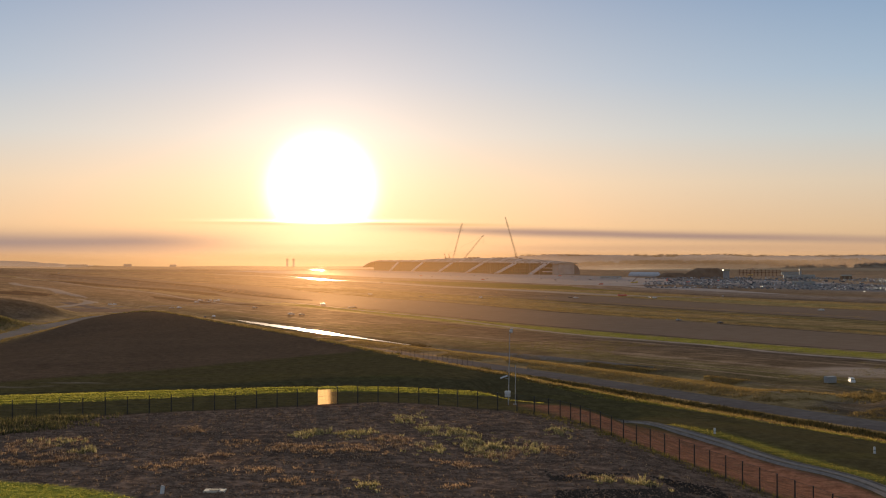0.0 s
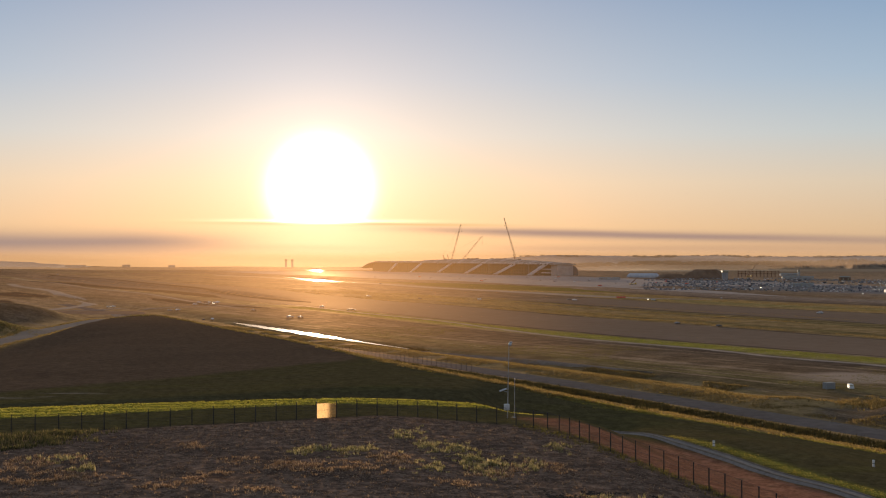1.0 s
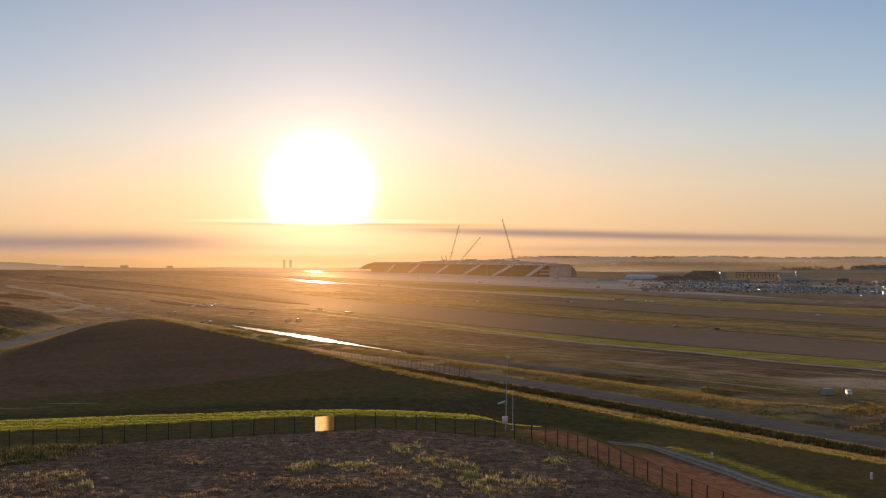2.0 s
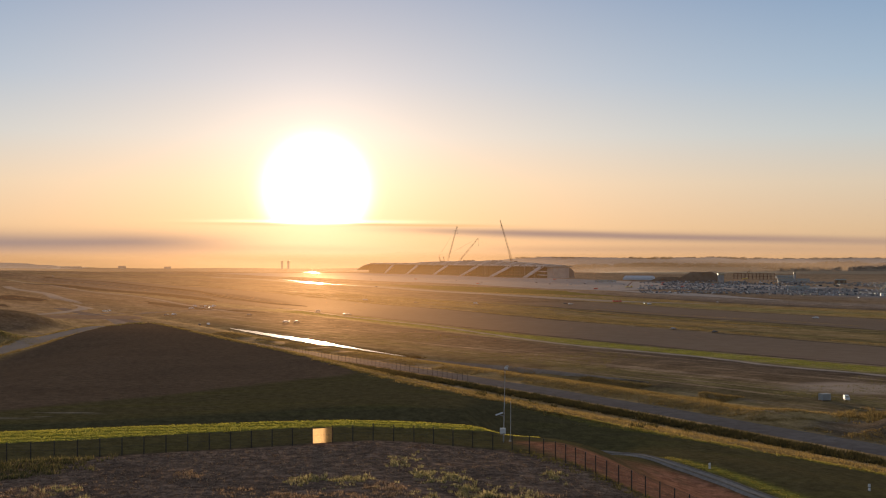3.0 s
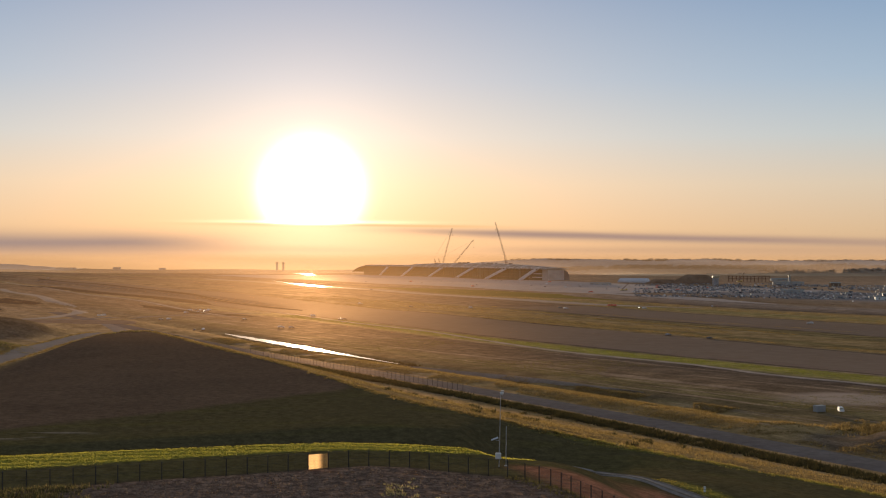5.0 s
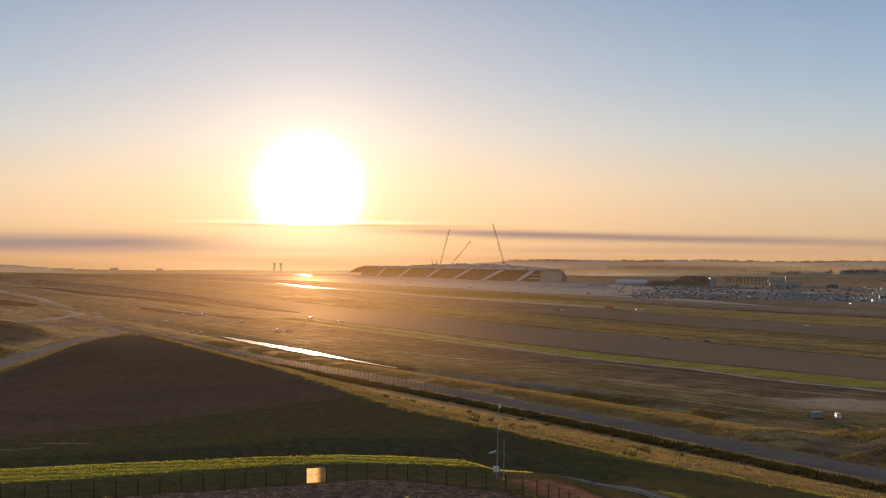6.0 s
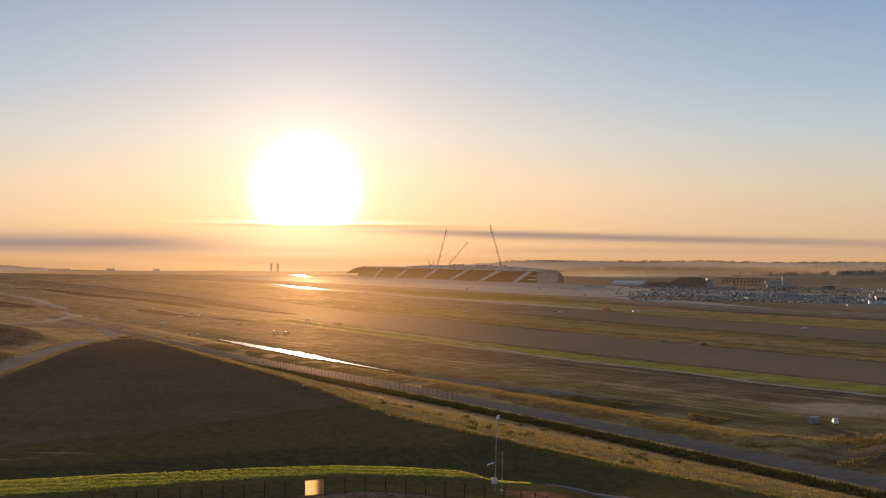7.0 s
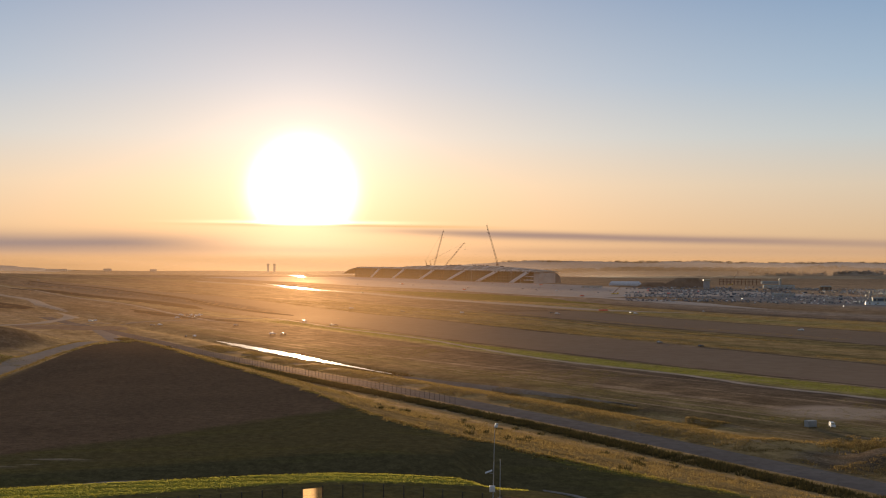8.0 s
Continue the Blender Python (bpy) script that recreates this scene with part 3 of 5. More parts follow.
def pool_banks(line, widths):
    """The two banks of a long pool of still water."""
    path = smooth_path(line, 1.6)
    d = np.gradient(path, axis=0)
    d /= np.linalg.norm(d, axis=1)[:, None]
    n = len(path)
    t = np.linspace(0, 1, n)
    w = np.interp(t, np.linspace(0, 1, len(widths)), widths) * (1 + 0.14 * np.sin(np.arange(n) * 0.31) + 0.16 * np.sin(np.arange(n) * 0.93 + 1) + 0.22 * np.sin(np.arange(n) * 2.7 + 2) * np.sin(np.arange(n) * 0.17))
    nrm = np.stack([-d[:, 1], d[:, 0]], 1)
    a, b = path + nrm * w[:, None] * 0.5, path - nrm * w[:, None] * 0.5
    return a, b


def pool(name, line, widths, z, label):
    a, b = pool_banks(line, widths)
    n = len(a)
    if z is None:                                       # a film of water on the graded ground
        za, zb = land(a[:, 0], a[:, 1])[0] + 0.6, land(b[:, 0], b[:, 1])[0] + 0.6
    else:
        za = zb = np.full(n, z)
    verts = [(*p, h) for p, h in zip(a, za)] + [(*p, h) for p, h in zip(b, zb)]
    faces = [(i, n + i, n + i + 1, i + 1) for i in range(n - 1)]
    return tagged(mesh_object(name, verts, faces, WATER), label, "water", kind="structure")


pool("water_main", [(-144, 875), (-105, 800), (-84, 760), (-63, 720), (-23, 644), (-15.6, 632)], [0.8, 7.5, 9.5, 8, 6, 3, 0.6], 0.75, "narrow muddy pool in the ditch, glaring with the low sun")
pool("water_short", [(-3.8, 606), (4.7, 590), (12.3, 575)], [0.4, 2.4, 2.6, 0.4], None, "short puddle in the gravel ditch, glaring with sun")
pool("water_far", [(-343, 2689), (-260, 2430), (-190, 2190), (-111, 1958)], [1, 5, 7, 5, 1], None, "shallow far pool on the airfield, glaring with sun")
pool("water_farther", [(-420, 3900), (-375, 3760), (-340, 3600)], [2, 11, 2], None, "shallow distant pool on the airfield")


# ---- building blocks ----
def part(name, bm, mat, parent=None, label="", smooth=False):
    me = bpy.data.meshes.new(name)
    bm.normal_update()
    bm.to_mesh(me)
    bm.free()
    me.materials.append(mat)
    if smooth:
        me.polygons.foreach_set("use_smooth", [True] * len(me.polygons))
    ob = new(name, me)
    ob.parent = parent
    return tagged(ob, label)


def empty(name, m=None):
    ob = new(name)
    if m is not None:
        ob.matrix_world = m
    return ob


def box(bm, lo, hi, bevel=0.0):
    r = bmesh.ops.create_cube(bm, size=1.0)
    for v in r["verts"]:
        for k in range(3):
            v.co[k] = lo[k] if v.co[k] < 0 else hi[k]
    if bevel:
        es = list({e for v in r["verts"] for e in v.link_edges})
        bmesh.ops.bevel(bm, geom=es, offset=bevel, segments=1, affect="EDGES")
    return bm


def rod(bm, a, b, r0, r1=None, n=6):
    """A straight tapered bar from a to b."""
    a, b = Vector(a), Vector(b)
    r1 = r0 if r1 is None else r1
    q = (b - a).to_track_quat("Z", "Y").to_matrix()
    ra = [bm.verts.new(a + q @ Vector((r0 * math.cos(2 * math.pi * k / n), r0 * math.sin(2 * math.pi * k / n), 0))) for k in range(n)]
    rb = [bm.verts.new(b + q @ Vector((r1 * math.cos(2 * math.pi * k / n), r1 * math.sin(2 * math.pi * k / n), 0))) for k in range(n)]
    for k in range(n):
        bm.faces.new((ra[k], ra[(k + 1) % n], rb[(k + 1) % n], rb[k]))
    bm.faces.new(ra[::-1])
    bm.faces.new(rb)
    return bm


def share(name, data, parent, m):
    ob = new(name, data)
    ob.parent = parent
    ob.matrix_basis = m
    return ob


# ---- fence round the yard ----
fence = empty("chain_link_fence")
tagged(fence, "dark steel post and wire mesh fence round the weedy yard", "fence")
stakes = smooth_path([(x, float(fence_y(x))) for x in np.arange(-89.55, 41, 1.5)], 2.88)
stake_z = land(stakes[:, 0], stakes[:, 1])[0]
bm = bmesh.new()
rod(bm, (0, 0, -0.3), (0, 0, 2.36), 0.075, 0.07, 8)
rod(bm, (0, 0, 2.36), (0, 0.0, 2.42), 0.085, 0.04, 8)
post0 = part("post", bm, STEEL_DARK, fence)
bm = bmesh.new()
for k in range(1, 22):
    rod(bm, (k / 22, 0, 0.05), (k / 22, 0, 2.3), 0.004, n=3)
for z in (0.06, 1.2, 2.3):
    rod(bm, (0, 0, z), (1, 0, z), 0.012, n=4)
mesh0 = part("wire_mesh", bm, STEEL_DARK, fence)
for i, ((x, y), z) in enumerate(zip(stakes, stake_z)):
    (post0 if i == 0 else share("post", post0.data, fence, Matrix.Identity(4))).matrix_basis = pose(x, y, z)
    if i + 1 < len(stakes):
        x2, y2 = stakes[i + 1]
        dz, L = stake_z[i + 1] - z, math.hypot(x2 - x, y2 - y)
        m = Matrix(((x2 - x, -(y2 - y) / L, 0, x), (y2 - y, (x2 - x) / L, 0, y), (dz, 0, 1, z), (0, 0, 0, 1)))
        (mesh0 if i == 0 else share("wire_mesh", mesh0.data, fence, Matrix.Identity(4))).matrix_basis = m


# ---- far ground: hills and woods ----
# haze of distance is put into the slope and leaf base colours
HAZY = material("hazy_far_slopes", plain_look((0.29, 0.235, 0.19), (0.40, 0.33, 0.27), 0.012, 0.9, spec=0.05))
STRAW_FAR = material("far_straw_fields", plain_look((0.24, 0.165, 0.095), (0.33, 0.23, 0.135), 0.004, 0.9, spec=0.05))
LEAF_FAR = material("haze_paled_leaves", plain_look((0.17, 0.125, 0.085), (0.26, 0.195, 0.13), 0.3, 0.8, spec=0.1, through=0.55))
GLASS_DIM = material("dim_glazing", plain_look((0.24, 0.20, 0.125), (0.36, 0.30, 0.185), 0.08, 0.3))
GLASS_OLIVE = material("olive_glazing", plain_look((0.055, 0.07, 0.042), (0.095, 0.11, 0.068), 0.03, 0.5, spec=0.2))
CLAD_DARK = material("dark_grey_cladding", plain_look((0.12, 0.115, 0.105), (0.18, 0.17, 0.155), 0.05, 0.8, spec=0.1))
PALE_STEEL = material("pale_steel", plain_look((0.50, 0.51, 0.51), (0.62, 0.62, 0.61), 0.2, 0.5))
CRANE_STEEL = material("weathered_crane_steel", plain_look((0.14, 0.06, 0.03), (0.24, 0.11, 0.05), 0.5, 0.6))
RED = material("red_paint", plain_look((0.55, 0.06, 0.03), (0.7, 0.1, 0.05), 2.0, 0.4))
BLUE = material("blue_paint", plain_look((0.06, 0.065, 0.075), (0.10, 0.105, 0.115), 1.0, 0.6, spec=0.15))
YELLOW = material("yellow_machine_paint", plain_look((0.55, 0.33, 0.04), (0.68, 0.44, 0.07), 1.0, 0.45))
SILVER = material("silver_paint", plain_look((0.20, 0.20, 0.20), (0.28, 0.275, 0.27), 1.0, 0.4, metal=0.3))
RUBBER = material("black_rubber", plain_look((0.015, 0.015, 0.015), (0.03, 0.03, 0.03), 5.0, 0.8))
TENT = material("pale_tent_fabric", plain_look((0.36, 0.37, 0.38), (0.46, 0.46, 0.46), 0.3, 0.7))
SOIL_HEAP = material("heaped_soil", plain_look((0.13, 0.085, 0.055), (0.20, 0.14, 0.095), 0.08, 0.9, spec=0.0))
LIT = material("lit_headlamp", lambda: {"color": (0.9, 0.85, 0.7), "glow": (1.0, 0.86, 0.6), "watts": 9.0})
TAIL = material("lit_red_beacon", lambda: {"color": (0.6, 0.1, 0.05), "glow": (1.0, 0.12, 0.04), "watts": 2.5})


def ridge(name, x0, x1, y_foot, y_top, crest, mat, label):
    """A long hill with a level foot and a wooded, uneven crest."""
    n, rows = 150, 7
    verts, faces = [], []
    for j in range(rows):
        f = j / (rows - 1)
        for i in range(n):
            x = x0 + (x1 - x0) * i / (n - 1)
            c = crest(x)
            bend = math.sin(i * 0.35) * 25 * f
            verts.append((x, y_foot + (y_top - y_foot) * f + bend, -2 + (c + 2) * (f ** 1.4) + (1.2 * noise.noise((x * 0.02, f * 3, 0)) if j else 0)))
    base = len(verts)
    for i in range(n):
        x, y, z = verts[(rows - 1) * n + i]
        verts.append((x, y + 300, -2))
    for j in range(rows):
        for i in range(n - 1):
            faces.append((j * n + i, j * n + i + 1, (j + 1) * n + i + 1, (j + 1) * n + i))
    return tagged(mesh_object(name, verts, faces, mat), label, "hill", kind="structure")


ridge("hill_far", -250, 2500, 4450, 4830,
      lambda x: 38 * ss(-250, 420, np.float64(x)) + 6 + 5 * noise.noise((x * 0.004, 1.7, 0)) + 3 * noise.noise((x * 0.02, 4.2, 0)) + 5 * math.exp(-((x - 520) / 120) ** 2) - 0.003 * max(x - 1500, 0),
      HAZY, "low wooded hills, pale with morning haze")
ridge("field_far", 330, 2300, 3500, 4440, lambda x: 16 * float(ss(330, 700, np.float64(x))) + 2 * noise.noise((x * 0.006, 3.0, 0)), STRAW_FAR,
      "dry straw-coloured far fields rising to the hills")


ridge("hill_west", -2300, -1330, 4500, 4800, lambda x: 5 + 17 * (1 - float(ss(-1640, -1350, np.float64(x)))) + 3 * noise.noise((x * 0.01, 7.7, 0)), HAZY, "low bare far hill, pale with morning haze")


def tree_mesh(seed, h, w):
    """Trunk, limbs and an uneven crown of small leaf clumps, far off."""
    rnd = random.Random(seed)
    bm = bmesh.new()
    rod(bm, (0, 0, -0.5), (0, 0, h * 0.5), 0.03 * h, 0.015 * h, 5)
    for k in range(4):
        a = k * 1.6 + rnd.random()
        rod(bm, (0, 0, h * 0.32), (math.cos(a) * w * 0.3, math.sin(a) * w * 0.3, h * 0.65), 0.012 * h, 0.006 * h, 4)
    for k in range(46):
        a, r, z = rnd.uniform(0, 6.3), w * 0.5 * rnd.random() ** 0.5, rnd.random()
        r *= 0.55 + 0.9 * math.sin(min(1, 0.15 + z) * 2.6)
        c = Vector((r * math.cos(a), r * math.sin(a), h * (0.3 + 0.68 * z)))
        size = rnd.uniform(0.09, 0.2) * w
        vs = [bm.verts.new(c + Vector((rnd.uniform(-1, 1), rnd.uniform(-1, 1), rnd.uniform(-0.7, 0.7))) * size) for _ in range(5)]
        for f in ((0, 1, 2), (0, 2, 3), (0, 3, 1), (1, 2, 4), (2, 3, 4), (3, 1, 4)):
            bm.faces.new([vs[q] for q in f])
    return bm


def woods(name, spots, mat, label):
    """Many far trees in one mesh."""
    kinds = []
    for k in range(5):
        b = tree_mesh(k, 1.0, (0.8, 1.0, 1.3, 1.6, 0.7)[k])
        b.verts.index_update()
        kinds.append((np.array([v.co[:] for v in b.verts]), [[v.index for v in f.verts] for f in b.faces]))
        b.free()
    verts, faces, off_ = [], [], 0
    for i, (x, y, z, h) in enumerate(spots):
        v, f = kinds[i % 5]
        a = i * 2.4
        rot = np.array(((math.cos(a), -math.sin(a), 0), (math.sin(a), math.cos(a), 0), (0, 0, 1)))
        verts.append(v @ rot.T * h + (x, y, z))
        faces += [[q + off_ for q in g] for g in f]
        off_ += len(v)
    ob = mesh_object(name, np.concatenate(verts), faces, mat, smooth=False)
    return tagged(ob, label, "trees", kind="stuff")


rnd = random.Random(4)
spots = []
for k in range(900):
    x = rnd.uniform(150, 2100)
    spots.append((x, 4380 + rnd.uniform(-90, 40), 12.0 * float(ss(330, 700, np.float64(x))), rnd.uniform(7, 17)))
for k in range(150):
    x = rnd.uniform(1050, 2100)
    spots.append((x, 4060 + rnd.uniform(-60, 60), 6.5, rnd.uniform(6, 15)))
for k in range(520):
    x = rnd.uniform(300, 2200)
    spots.append((x, 4826, 36.0 + 6 * noise.noise((x * 0.004, 1.7, 0)), rnd.uniform(5, 13)))
for k in range(34):
    spots.append((1330 + rnd.gauss(0, 38), 4200 + rnd.uniform(-20, 20), 10.0, rnd.uniform(14, 26)))
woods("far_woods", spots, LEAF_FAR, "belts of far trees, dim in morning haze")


# ---- airfield frame: x along, y across ----
def field(s, a, z=0.0, turn=0.0):
    return pose(s * ACROSS[0] + a * ALONG[0], s * ACROSS[1] + a * ALONG[1], z, 0, 0, math.degrees(math.atan2(ALONG[1], ALONG[0])) + turn)


def terminal_building():
    t = empty("terminal_building", field(1540, -2415))
    W = 44
    eave = lambda x: float(np.interp(x, (-1069, -1030, -985, 12), (9, 20, 26.4, 26.4)))
    crown = lambda x: float(np.interp(x, (-1069, -1030, -982, -702, -690, -581, -420, -260, -134, 12), (11, 22, 29.5, 31.0, 33.5, 36.0, 37.5, 38.0, 35.0, 29.5)))
    bm = bmesh.new()
    box(bm, (-1010, 3, -1), (-14, W - 3, 26.6))
    part("glazed_wall", bm, GLASS_OLIVE, t, "dim olive-green glazing")
    # long shell roof, low at the far end and stepped up over the middle
    bm = bmesh.new()
    rows = []
    for x in sorted([*range(-1069, 12, 24), -702, -690, 12]):
        e, c = eave(x), crown(x)
        rows.append([bm.verts.new((x, y, z)) for y, z in ((-9, e - 1.2), (-9, e + 0.4), (-3, e + 0.55 * (c - e)), (14, c - 0.6), (W * 0.6, c), (W + 6, e), (W + 6, e - 1.2))])
    for p, q in zip(rows, rows[1:]):
        for k in range(7):
            bm.faces.new((p[k], p[(k + 1) % 7], q[(k + 1) % 7], q[k]))
    bm.faces.new(rows[0])
    bm.faces.new(rows[-1][::-1])
    bmesh.ops.recalc_face_normals(bm, faces=bm.faces)
    part("roof", bm, ROOFING, t, "grey shell roof, stepped up over the middle")
    # seams over the roof
    for k in range(44):
        x = -1000 + 23 * k
        e, c = eave(x), crown(x)
        bm = bmesh.new()
        for (y0, z0), (y1, z1) in zip(((-9, e + 0.5), (-3, e + 0.55 * (c - e) + 0.1)), ((-3, e + 0.55 * (c - e) + 0.1), (14, c - 0.4))):
            rod(bm, (x, y0, z0), (x, y1, z1), 0.45, n=4)
        part("roof_rib", bm, STEEL_DARK if k % 3 else PALE_STEEL, t)
    # end block and the rounded hall behind it
    bm = bmesh.new()
    box(bm, (-16, -1, -1), (10, 42, 24.8), 0.6)
    block = part("end_block", bm, CLAD, t, "pale grey clad end block")
    for k in range(6):
        bm = bmesh.new()
        box(bm, (9.98, -0.6 + 7 * k + 0.3, 1), (10.35, -0.6 + 7 * (k + 1) - 0.3, 23.6), 0.1)
        part("panel", bm, CLAD, block)
    bm = bmesh.new()
    n = 10
    rim = [(42 + 17 * math.sin(math.pi / 2 * k / n), 4 + 20 * math.cos(math.pi / 2 * k / n)) for k in range(n + 1)]
    for x in (-40, 6):
        for y, z in [(42, -1)] + rim + [(59, -1)]:
            bm.verts.new((x, y, z))
    bm.verts.ensure_lookup_table()
    m = n + 3
    for k in range(m):
        bm.faces.new((bm.verts[k], bm.verts[(k + 1) % m], bm.verts[m + (k + 1) % m], bm.verts[m + k]))
    bm.faces.new([bm.verts[k] for k in range(m)])
    bm.faces.new([bm.verts[m + k] for k in range(m - 1, -1, -1)])
    bmesh.ops.recalc_face_normals(bm, faces=bm.faces)
    part("rounded_hall", bm, CLAD_DARK, t, "dark grey rounded end hall")
    # wide leaning fins that carry the eave
    for x0, x1, w in ((-866, -822, 14), (-719, -666, 16), (-554, -496, 18), (-398, -334, 20), (-245, -178, 23), (-92, -40, 22)):
        bm = bmesh.new()
        run = (x1 - x0) / 17.0
        vs = [bm.verts.new(p) for p in ((x0 - 9 * run, -4, 0), (x0 - 9 * run + w, -4, 0), (x1 + w, -9.3, 26), (x1, -9.3, 26))]
        vs2 = [bm.verts.new(v.co + Vector((0, 2.4, 0))) for v in vs]
        for k in range(4):
            bm.faces.new((vs[k], vs[(k + 1) % 4], vs2[(k + 1) % 4], vs2[k]))
        bm.faces.new(vs[::-1])
        bm.faces.new(vs2)
        bmesh.ops.recalc_face_normals(bm, faces=bm.faces)
        part("fin", bm, PALE_STEEL, t, "pale leaning facade fin")
    bm = bmesh.new()
    box(bm, (0, -0.5, 0), (0.6, 0.2, 26))
    m0 = part("mullion", bm, STEEL_DARK, t)
    m0.matrix_basis = pose(-1000, 2.9, 0)
    for k in range(1, 82):
        share("mullion", m0.data, t, pose(-1000 + 12 * k, 2.9, 0))
    for z in (6.0, 13.0, 19.5):
        bm = bmesh.new()
        box(bm, (-1005, 1.2, z), (-16, 2.9, z + 0.8))
        part("floor_edge", bm, CLAD_DARK, t)
    for z in (6.0, 14.5):
        bm = bmesh.new()
        box(bm, (-56, -3, z), (-16.2, 1.1, z + 1.8), 0.2)
        part("canopy_beam", bm, PALE_STEEL, t, "pale horizontal canopy beam")
    # white panels, and dark blocks standing for shaded openings, along the upper eave
    bm = bmesh.new()
    box(bm, (0, -10.1, 0), (1, -9.2, 1.5))
    f0 = part("fascia_panel", bm, WHITE, t, "white eave panel")
    spots, r = [], random.Random(8)
    x = -470
    while x < -14:
        w = r.choice((5, 8, 12, 20, 30))
        spots.append((x, w))
        x += w + r.choice((4, 7, 12, 16))
    for k, (x, w) in enumerate(spots):
        m = pose(x, 0, eave(x) + 0.9) @ Matrix.Diagonal((w, 1, 1 + 0.5 * (k % 2), 1))
        if k == 0:
            f0.matrix_basis = m
        else:
            share("fascia_panel", f0.data, t, m)
    bm = bmesh.new()
    box(bm, (0, -9.9, 0), (5, -9.1, 2.2))
    o0 = part("eave_shade_block", bm, STEEL_DARK, t, "dark block standing for shade in an eave opening")
    o0.matrix_basis = pose(-960, 0, 24.2)
    for k in range(1, 60):
        share("eave_shade_block", o0.data, t, pose(-960 + 16 * k + r.uniform(-3, 3), 0, 23.9 + r.uniform(0, 0.6)))
    for k in range(12):
        bm = bmesh.new()
        x = r.uniform(-640, -40)
        box(bm, (x, 16, crown(x) - 3), (x + r.uniform(4, 10), 22, crown(x) + r.uniform(0.8, 2.4)), 0.3)
        part("roof_plant", bm, CLAD_DARK, t)
    return tagged(t, "long unfinished terminal with olive glazing and pale leaning fins", "building")


terminal_building()


def crane(s, a, boom, lean_x, lean_y, label):
    """A crawler crane with a lattice boom and a back mast."""
    c = empty("crawler_crane", pose(*field(s, a).translation))
    bm = bmesh.new()
    for q in (-1, 1):
        box(bm, (-5, q * 3.6 - 0.8, 0), (5, q * 3.6 + 0.8, 1.8), 0.4)
    part("crawler_track", bm, RUBBER, c)
    bm = bmesh.new()
    box(bm, (-7, -2.6, 1.8), (4, 2.6, 5.2), 0.3)
    box(bm, (2.5, -3.6, 2.4), (4.6, -1.6, 5.6), 0.2)
    part("upper_house", bm, CRANE_STEEL, c)
    foot, tip = Vector((3, 0, 3)), Vector((3 + lean_x, lean_y, 3 + boom))

    def lattice(name, p, q, w0, w1, bays):
        bm = bmesh.new()
        d = (q - p).normalized()
        s1 = d.cross(Vector((0.13, 1, 0.07))).normalized()
        s2 = d.cross(s1)
        def corner(f, k):
            w = (w0 + (w1 - w0) * f) * min(1.0, 0.35 + 6 * f, 0.35 + 6 * (1 - f))
            return p.lerp(q, f) + s1 * w * (1, 1, -1, -1)[k] + s2 * w * (1, -1, -1, 1)[k]
        for k in range(4):
            for b in range(bays):
                f0, f1 = b / bays, (b + 1) / bays
                rod(bm, corner(f0, k), corner(f1, k), 0.24, n=4)
                rod(bm, corner(f0, k), corner(f1, (k + 1) % 4), 0.16, n=3)
        return part(name, bm, CRANE_STEEL, c)
    lattice("boom", foot, tip, 1.5, 1.1, 16)
    mast = Vector((-13, 0, 48))
    lattice("back_mast", Vector((1, 0, 3)), mast, 1.1, 0.8, 8)
    bm = bmesh.new()
    rod(bm, mast, tip, 0.12, n=4)
    rod(bm, mast, Vector((-6.5, 0, 3)), 0.15, n=4)
    part("pendant", bm, STEEL_DARK, c)
    bm = bmesh.new()
    rod(bm, tip, tip + Vector((1.5, 0, -2.5)), 1.0, 0.6, 6)
    rod(bm, tip + Vector((1.5, 0, -2)), tip + Vector((1.5, 0, -18)), 0.1, n=4)
    box(bm, tip + Vector((0.9, -0.6, -20)), tip + Vector((2.1, 0.6, -18)), 0.2)
    part("hook", bm, STEEL_DARK, c)
    return tagged(c, label, "crane", "crawler cranes behind the terminal")


crane(1640, -3130, 130, 34, 0, "rust-brown crawler crane with raised lattice boom behind the terminal")
crane(1630, -3085, 96, 80, 10, "rust-brown crawler crane with boom lowered at a slant")
crane(1650, -2760, 138, -40, 0, "rust-brown crawler crane with boom leaning over the terminal")


# ---- far buildings and yard ----
def tower(x, y, h, w, label):
    t = empty("control_tower", pose(x, y, roll_of_plain(np.float64(x), np.float64(y))))
    bm = bmesh.new()
    box(bm, (-w / 2, -w / 2, -1), (w / 2, w / 2, h * 0.78), 0.3)
    part("shaft", bm, CONCRETE, t)
    bm = bmesh.new()
    box(bm, (-w * 0.62, -w * 0.62, h * 0.78), (w * 0.62, w * 0.62, h), 0.4)
    part("head", bm, GLASS_DIM, t)
    bm = bmesh.new()
    rod(bm, (0, 0, h), (0, 0, h * 1.15), 0.2, 0.1)
    part("aerial", bm, STEEL_DARK, t)
    return tagged(t, label, "tower", "far towers")


tower(-590, 4780, 31, 7.5, "dark square far tower dim in golden haze")
tower(-566, 4780, 31, 7.5, "dark square far tower dim in golden haze")
tower(742, 2620, 17, 4.0, "narrow pale site tower behind the car park")
tower(549, 2446, 17, 10.0, "square concrete lift core beside the spoil heap")


